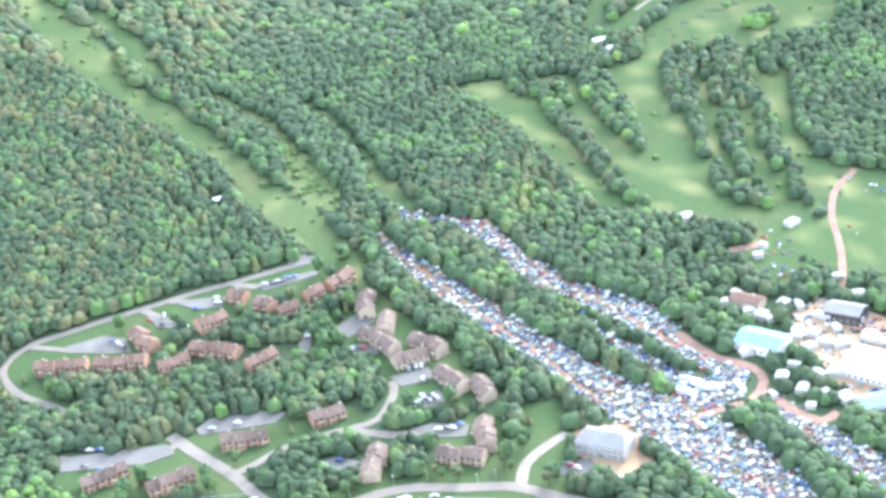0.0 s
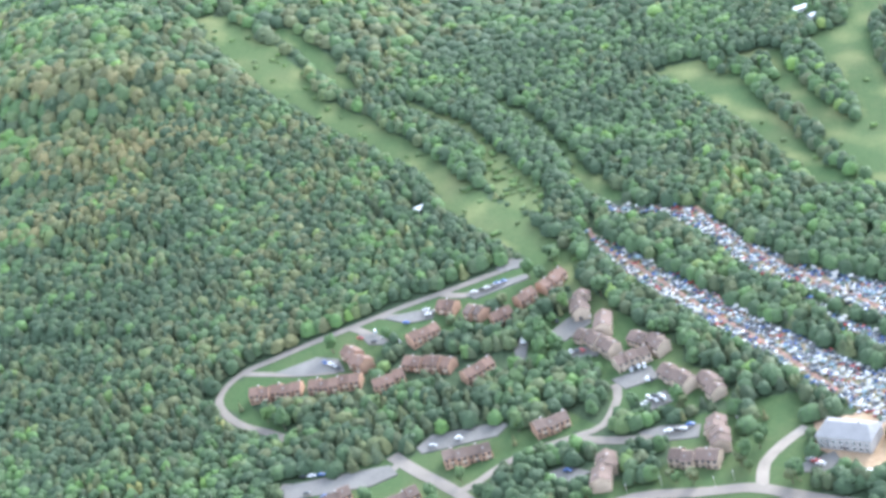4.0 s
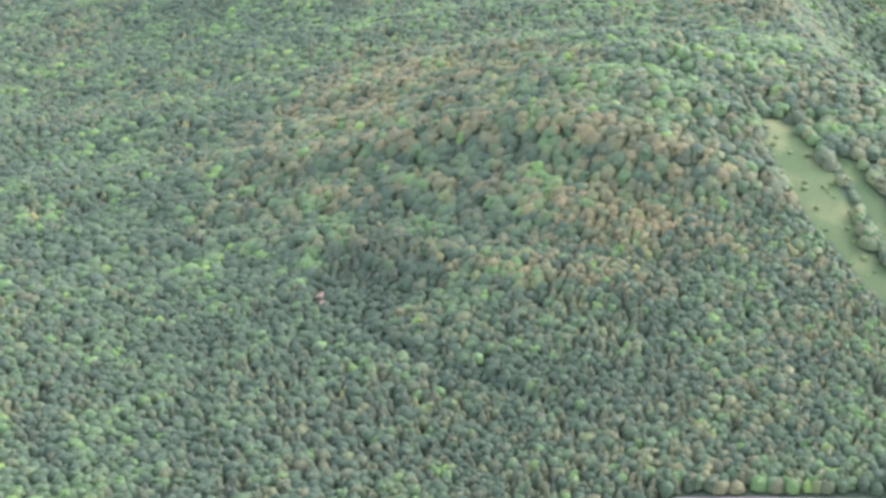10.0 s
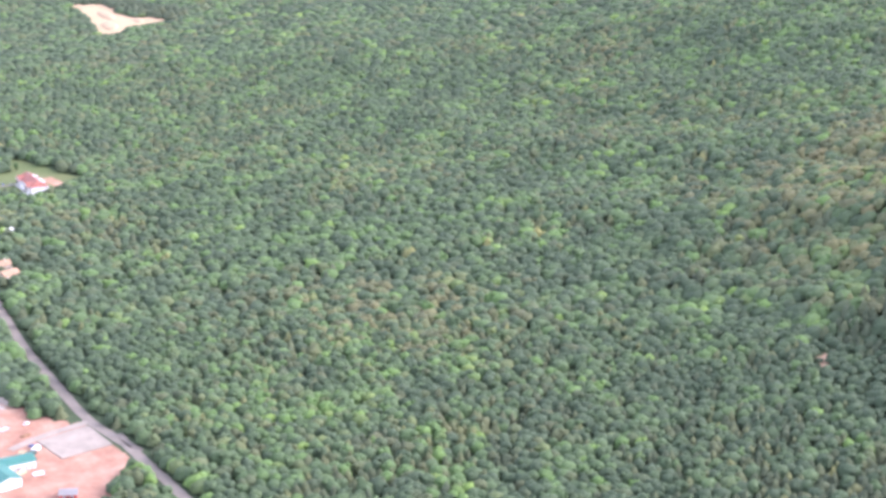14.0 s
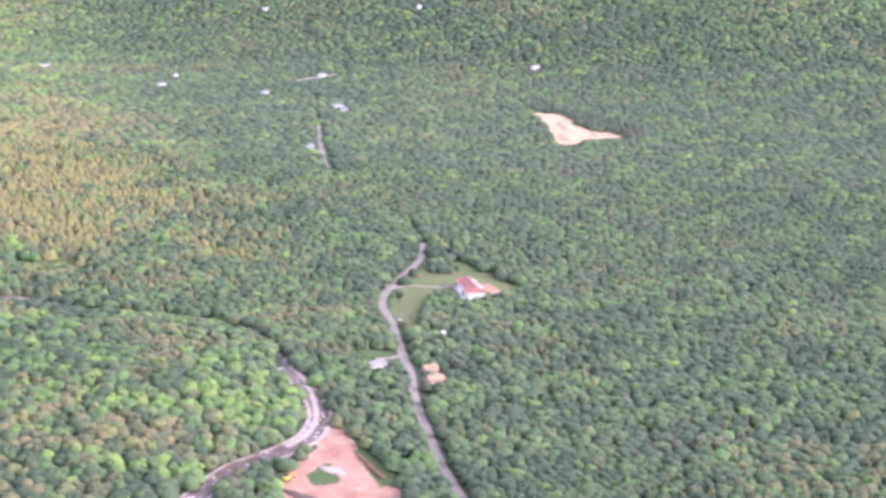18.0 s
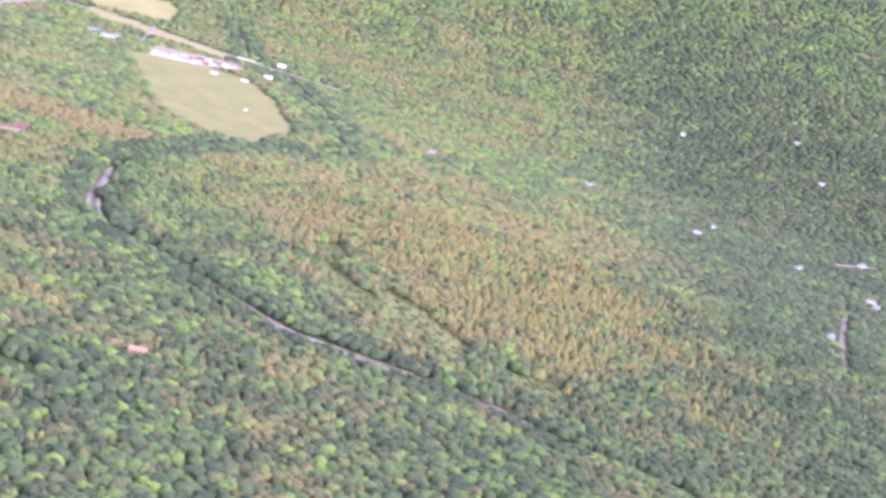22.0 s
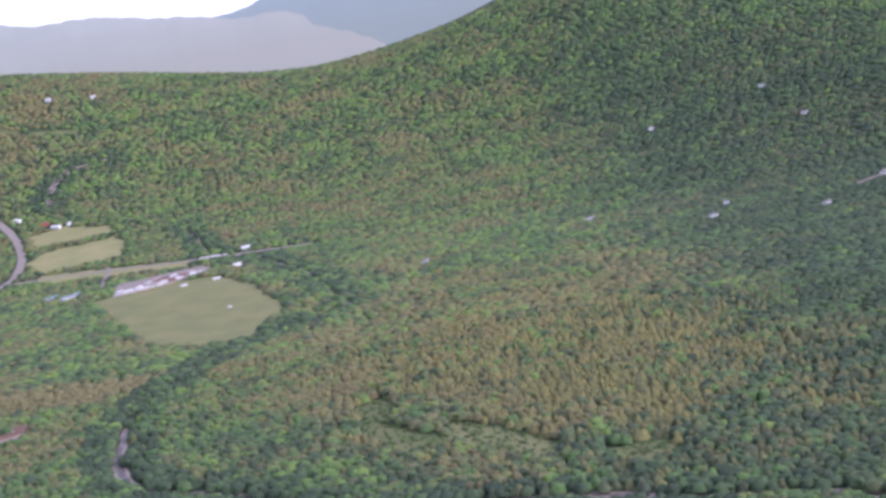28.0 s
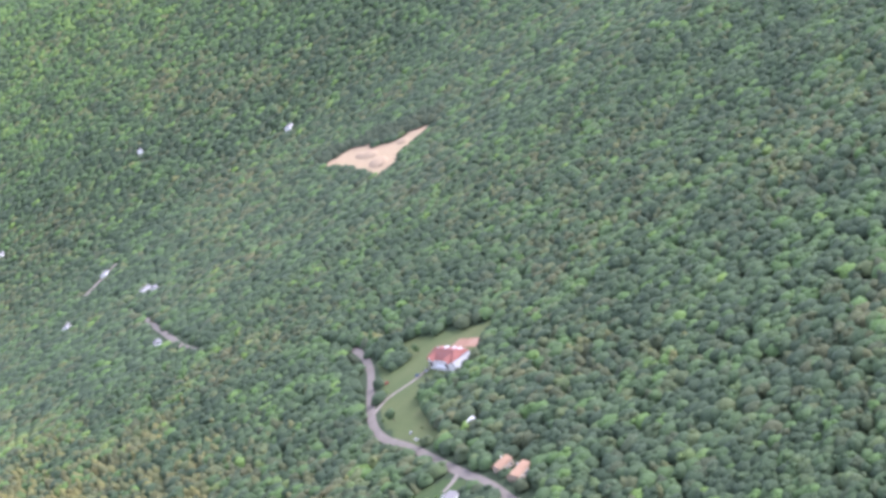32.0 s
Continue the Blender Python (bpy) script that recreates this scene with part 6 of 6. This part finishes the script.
for step, near, far, low, south, shapes, seed in ((5.9, 380, 1130, False, True, NEAR_CROWNS, 1), (7.2, 380, 1130, False, False, NEAR_CROWNS, 6), (9.0, 1130, 2100, False, None, NEAR_CROWNS, 2), (8.9, 380, 2100, True, None, NEAR_CROWNS, 3),
                                                  (11.4, 2100, 2900, None, None, FAR_CROWNS, 4), (12.2, 2900, 4500, None, None, FARTHEST_CROWNS, 5)):
    x, y, limit, q = scatter(step, near, far, low, south, seed)
    count = len(x)
    # valley side of the wood, where low sun is put into the crown colours
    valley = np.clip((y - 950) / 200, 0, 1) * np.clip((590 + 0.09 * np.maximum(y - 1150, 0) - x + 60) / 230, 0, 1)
    # higher slopes, lightened below as haze put into their tone
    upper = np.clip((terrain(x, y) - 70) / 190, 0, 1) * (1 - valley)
    bench = np.sin((x / S - 2.593) * 36 + 1.2 * np.sin(y / S * 3.1) + 0.7 * np.sin(y / S * 7.3 + x / S * 4)) * np.exp(-(((x - 1130) / 170) ** 2 + ((y - 600) / 230) ** 2))
    # tone also carries the valley sun and the upper-slope haze
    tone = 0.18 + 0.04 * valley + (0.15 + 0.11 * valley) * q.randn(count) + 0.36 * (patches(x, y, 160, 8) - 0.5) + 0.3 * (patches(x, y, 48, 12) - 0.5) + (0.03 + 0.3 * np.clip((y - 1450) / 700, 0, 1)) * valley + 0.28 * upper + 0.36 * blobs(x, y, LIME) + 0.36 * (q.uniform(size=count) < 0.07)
    # browned crowns, plus the valley's warm sun put in as more brown
    dry_sunlit = q.uniform(-0.7, 0.22, count) + q.uniform(-0.1, 0.3, count) * valley + 0.13 * valley * np.clip((y - 1450) / 500, 0, 1) + 0.5 * (patches(x, y, 420, 5) - 0.5) + valley * (0.1 + 0.8 * (patches(x, y, 190, 31) - 0.5)) + 0.28 * upper * np.clip((1150 - y) / 250, 0, 1) + 0.72 * blobs(x, y, BROWN) + 0.3 * np.clip(bench, -0.3, 1)
    # dark river stands, tree-line shade put into their tone; young growth darker
    shade_and_young = np.zeros(count, bool)
    for line in (RIVERS["river_mid"], RIVERS["river_far"], RIVERS["river_top"]):
        shade_and_young |= close_to(x, y, line, 36)
    shade_and_young |= inside(x, y, YOUNG)
    dark_slope = np.exp(-(((x - 860) / 190) ** 2 + ((y - 540) / 260) ** 2))            # more conifers and darker crowns above the townhouses
    tone = tone + 0.25 * inside(x, y, THICKET) - 0.13 * dark_slope
    tone, dry_sunlit = np.clip(np.where(shade_and_young, tone - 0.26, tone), 0, 1), np.where(shade_and_young, 0, np.clip(dry_sunlit, 0, 0.85))
    wide = step * q.uniform(0.62, 0.98, count) * (1.08 if low is None else 1.0)
    high = q.uniform(7.2, 9.8, count) * (0.62 if low is None else 1.0)
    stand = blobs(x, y, STANDS)
    wide *= np.clip(limit / high, 0.35, 1) ** 0.6
    high = np.minimum(high, limit)
    dark = close_to(x, y, QUARRY_EDGE, 24)
    tone, high = np.where(dark, 0.0, tone), np.where(dark, np.minimum(high * 1.6, limit), high)
    pine = dark | ((patches(x, y, 260, 17) + 0.65 * stand + 0.5 * dark_slope + q.uniform(-0.75, 0.75, count)) > 1.2)
    leafy = ~pine
    forest("woods", x[leafy], y[leafy], wide[leafy], high[leafy], tone[leafy], dry_sunlit[leafy], shapes, LEAF, "dense green broadleaf forest with some browned crowns", 0.12, 0.8)
    # golden light on the pine stands is put into their tone and browning
    forest("pine_woods", x[pine], y[pine], wide[pine] * 0.92, high[pine] * 1.12, np.clip(tone[pine] + 0.2 * stand[pine], 0, 1), np.clip(dry_sunlit[pine] * 0.6 + 0.22 * stand[pine] * q.uniform(-0.3, 1, pine.sum()), 0, 0.8), SPIRES, NEEDLE, "conifers standing in groups in the forest", 0.02)

# woods under and behind the flight
q = np.random.RandomState(5)
x, y = [v.ravel() + q.uniform(-5.5, 5.5, v.size) for v in np.meshgrid(np.arange(-900, 700, 15.0), np.arange(-700, 900, 15.0))]
ok = (x < np.interp(y, *zip(*VIEW_LEFT))) | (np.hypot(x - EYE[0], y - EYE[1]) < 380)
x, y = x[ok], y[ok]
forest("woods", x, y, q.uniform(8.5, 12.5, len(x)), q.uniform(8, 12, len(x)), q.uniform(0.1, 0.7, len(x)), np.clip(q.uniform(-0.6, 0.3, len(x)), 0, 1), NEAR_CROWNS, LEAF, "green broadleaf forest below the flight", 0.1, 0.8)

# saplings and bushes on the cleared strips
x, y, q = [], [], np.random.RandomState(77)
for key, share in (("trail", 0.004), ("trail_gap", 0.02), ("river_glade", 0.02), ("river_glade_two", 0.015), ("river_glade_three", 0.02), ("river_glade_four", 0.015), ("meadow", 0.001), ("slope_open", 0.0007), ("ball_yard", 0.0012), ("field_west", 0.003), ("white_house", 0.004), ("tennis", 0.001), ("red_house", 0.0005), ("orange_yard", 0.0008)):
    p = np.array(GRASS[key], float)
    n = int(share * (np.ptp(p[:, 0])) * (np.ptp(p[:, 1])))
    u, v = q.uniform(p[:, 0].min(), p[:, 0].max(), n), q.uniform(p[:, 1].min(), p[:, 1].max(), n)
    ok = inside(u, v, GRASS[key])
    x.append(u[ok]), y.append(v[ok])
x, y = np.concatenate(x), np.concatenate(y)
ok = np.ones(len(x), bool)
for width, line in ROADS.values():
    ok &= ~close_to(x, y, line, width / 2 + 2)
for cx, cy, reach in CLEAR:
    ok &= np.hypot(x - cx, y - cy) > reach
x, y = x[ok], y[ok]
forest("bushes", x, y, q.uniform(1.5, 3.2, len(x)), q.uniform(1.0, 2.6, len(x)), q.uniform(0.35, 0.8, len(x)), q.uniform(0, 0.2, len(x)), CROWNS, LEAF, "scattered bushes and saplings on cleared ground", 0.0)


def tree_kind(seed, conifer=False):
    q = random.Random(seed)
    ob = new("conifer" if conifer else "tree")
    high = q.uniform(9, 13)
    bm = bmesh.new()
    bmesh.ops.create_cone(bm, cap_ends=True, segments=7, radius1=0.32, radius2=0.1, depth=high * 0.8)
    bmesh.ops.translate(bm, vec=(0, 0, high * 0.4 - 0.5), verts=bm.verts)
    for k in range(0 if conifer else 4):
        a, n = k * 1.6 + q.uniform(-0.4, 0.4), len(bm.verts)
        tip = Vector((math.cos(a) * 2.0, math.sin(a) * 2.0, high * q.uniform(0.55, 0.75)))
        foot = Vector((0, 0, high * q.uniform(0.3, 0.45)))
        ring = [bm.verts.new(foot + Vector((0.12 * math.cos(b), 0.12 * math.sin(b), 0.12 * math.sin(b * 2)))) for b in (0, 2.1, 4.2)]
        end = bm.verts.new(tip)
        for i in range(3):
            bm.faces.new((ring[i], ring[(i + 1) % 3], end))
    part("trunk", bm, BARK, ob)
    if conifer:
        v, f = spire(seed, 5, 9)
        v = v * np.array((2.3, 2.3, high / 1.3)) + np.array((0, 0, high * 0.08))
    else:
        v, f = clumps(seed, 11, True, ICO_V, ICO_F)
        v = v * np.array((3.7, 3.7, high * 0.8)) + np.array((0, 0, high * 0.22))
    me = mesh_of("crown", v.tolist(), f.tolist(), NEEDLE if conifer else LEAF, True)
    for key, value in (("tone", q.uniform(0.25, 0.7)), ("dry_sunlit", q.choice((0, 0, 0.1, 0.3)))):
        me.attributes.new(key, "FLOAT", "POINT").data.foreach_set("value", [value] * len(v))
    crown = new("crown", me)
    crown.parent = ob
    return tagged(ob, "dark green conifer between the houses" if conifer else "green broadleaf tree with a full crown between the houses", "tree", group="trees between the houses")


KINDS = [tree_kind(s) for s in range(7)] + [tree_kind(s, True) for s in (31, 32)]
tree_used, made, q = set(), 0, random.Random(9)
cand = []
for key, share in (("condo_a", 260), ("condo_b", 260), ("condo_c", 300), ("condo_d", 260), ("tennis", 14), ("red_house", 8), ("meadow", 8), ("orange_yard", 10)):
    p = np.array(GRASS[key], float)
    for _ in range(share * 2):
        u, v = q.uniform(p[:, 0].min(), p[:, 0].max()), q.uniform(p[:, 1].min(), p[:, 1].max())
        if inside(np.array([u]), np.array([v]), GRASS[key])[0]:
            cand.append((u, v))
cx, cy = np.array([c[0] for c in cand]), np.array([c[1] for c in cand])
ok = np.ones(len(cand), bool)
for key, (width, line) in ROADS.items():
    ok &= ~close_to(cx, cy, line, width / 2 + 3)
    for ahead in (5, 10, 14):
        ok &= ~close_to(cx + ahead, cy + 0.25 * ahead, line, width / 2)
for poly in LOTS.values():
    for ahead in (0, 6, 11, 15):
        ok &= ~inside(cx + ahead, cy + 0.25 * ahead, poly)
for ahead in (0, 5, 10, 14):
    ok &= ~inside(cx + ahead, cy + 0.25 * ahead, GRASS["strip"])
for a, b, reach in CLEAR:
    ok &= np.hypot(cx - a, cy - b) > reach * 0.72
    ok &= np.hypot(cx + 6 - a, cy + 2 - b) > reach * 0.5
for a, b, half, turn in ROWS:
    for ahead, reach in ((0, 9.0), (7, 6.5), (12, 5.0)):
        along = np.clip((cx + ahead - a) * math.cos(turn) + (cy + ahead * 0.3 - b) * math.sin(turn), -half, half)
        ok &= np.hypot(cx + ahead - a - along * math.cos(turn), cy + ahead * 0.3 - b - along * math.sin(turn)) > reach
for poly in HOLLOWS:
    ok &= ~inside(cx, cy, poly)
for k, (u, v) in enumerate([c for c, good in zip(cand, ok) if good][:640]):
    base = KINDS[k] if k < len(KINDS) else KINDS[q.choice((0, 1, 2, 3, 4, 5, 6, 0, 1, 2, 3, 4, 5, 6, 0, 1, 7, 8))]
    ob = on_ground(base, u, v, q.uniform(0, 360), -0.2, tree_used)
    s = q.uniform(0.7, 1.15)
    ob.matrix_basis = ob.matrix_basis @ Matrix.Diagonal((s, s, s * q.uniform(0.9, 1.1), 1))

# dead trees in the scrub and on the hill
PALE_BARK = mat("weathered_bark", (0.3, 0.26, 0.22), 0.9, fine=3.0, vary=0.3)


def dead_tree(seed):
    q = random.Random(seed)
    ob, high = new("dead_tree"), q.uniform(9, 12)
    bm = bmesh.new()
    bmesh.ops.create_cone(bm, cap_ends=True, segments=6, radius1=0.3, radius2=0.08, depth=high)
    bmesh.ops.translate(bm, vec=(0, 0, high / 2 - 0.5), verts=bm.verts)
    part("trunk", bm, PALE_BARK, ob)
    for k in range(9):
        a, z = k * 2.4 + q.uniform(-0.4, 0.4), high * (0.4 + 0.055 * k)
        foot, tip = Vector((0, 0, z)), Vector((math.cos(a), math.sin(a), 0)) * q.uniform(1.4, 2.6) + Vector((0, 0, z + q.uniform(0.9, 2.0)))
        bm = bmesh.new()
        ring = [bm.verts.new(foot + Vector((0.14 * math.cos(b), 0.14 * math.sin(b), 0.1 * math.sin(2 * b)))) for b in (0, 2.1, 4.2)]
        end = bm.verts.new(tip)
        for i in range(3):
            bm.faces.new((ring[i], ring[(i + 1) % 3], end))
        bm.faces.new(ring[::-1])
        part("limb", bm, PALE_BARK, ob)
    return tagged(ob, "bare grey dead tree standing among green scrub", "tree", group="dead trees")


DEAD, dead_used, q = [dead_tree(s) for s in (3, 8, 14)], set(), random.Random(12)
DEAD_SPOTS = [(737, 433), (722, 424), (706, 418), (690, 414), (672, 405), (664, 402), (650, 396), (636, 390), (622, 386), (612, 384), (629, 376), (657, 388), (699, 406), (715, 412), (1040, 690), (1046, 684), (1034, 697), (1052, 740), (1085, 705)]
for k, (x, y) in enumerate(DEAD_SPOTS):
    on_ground(DEAD[k % 3], x + q.uniform(-3, 3), y + q.uniform(-3, 3), q.uniform(0, 360), -0.2, dead_used)
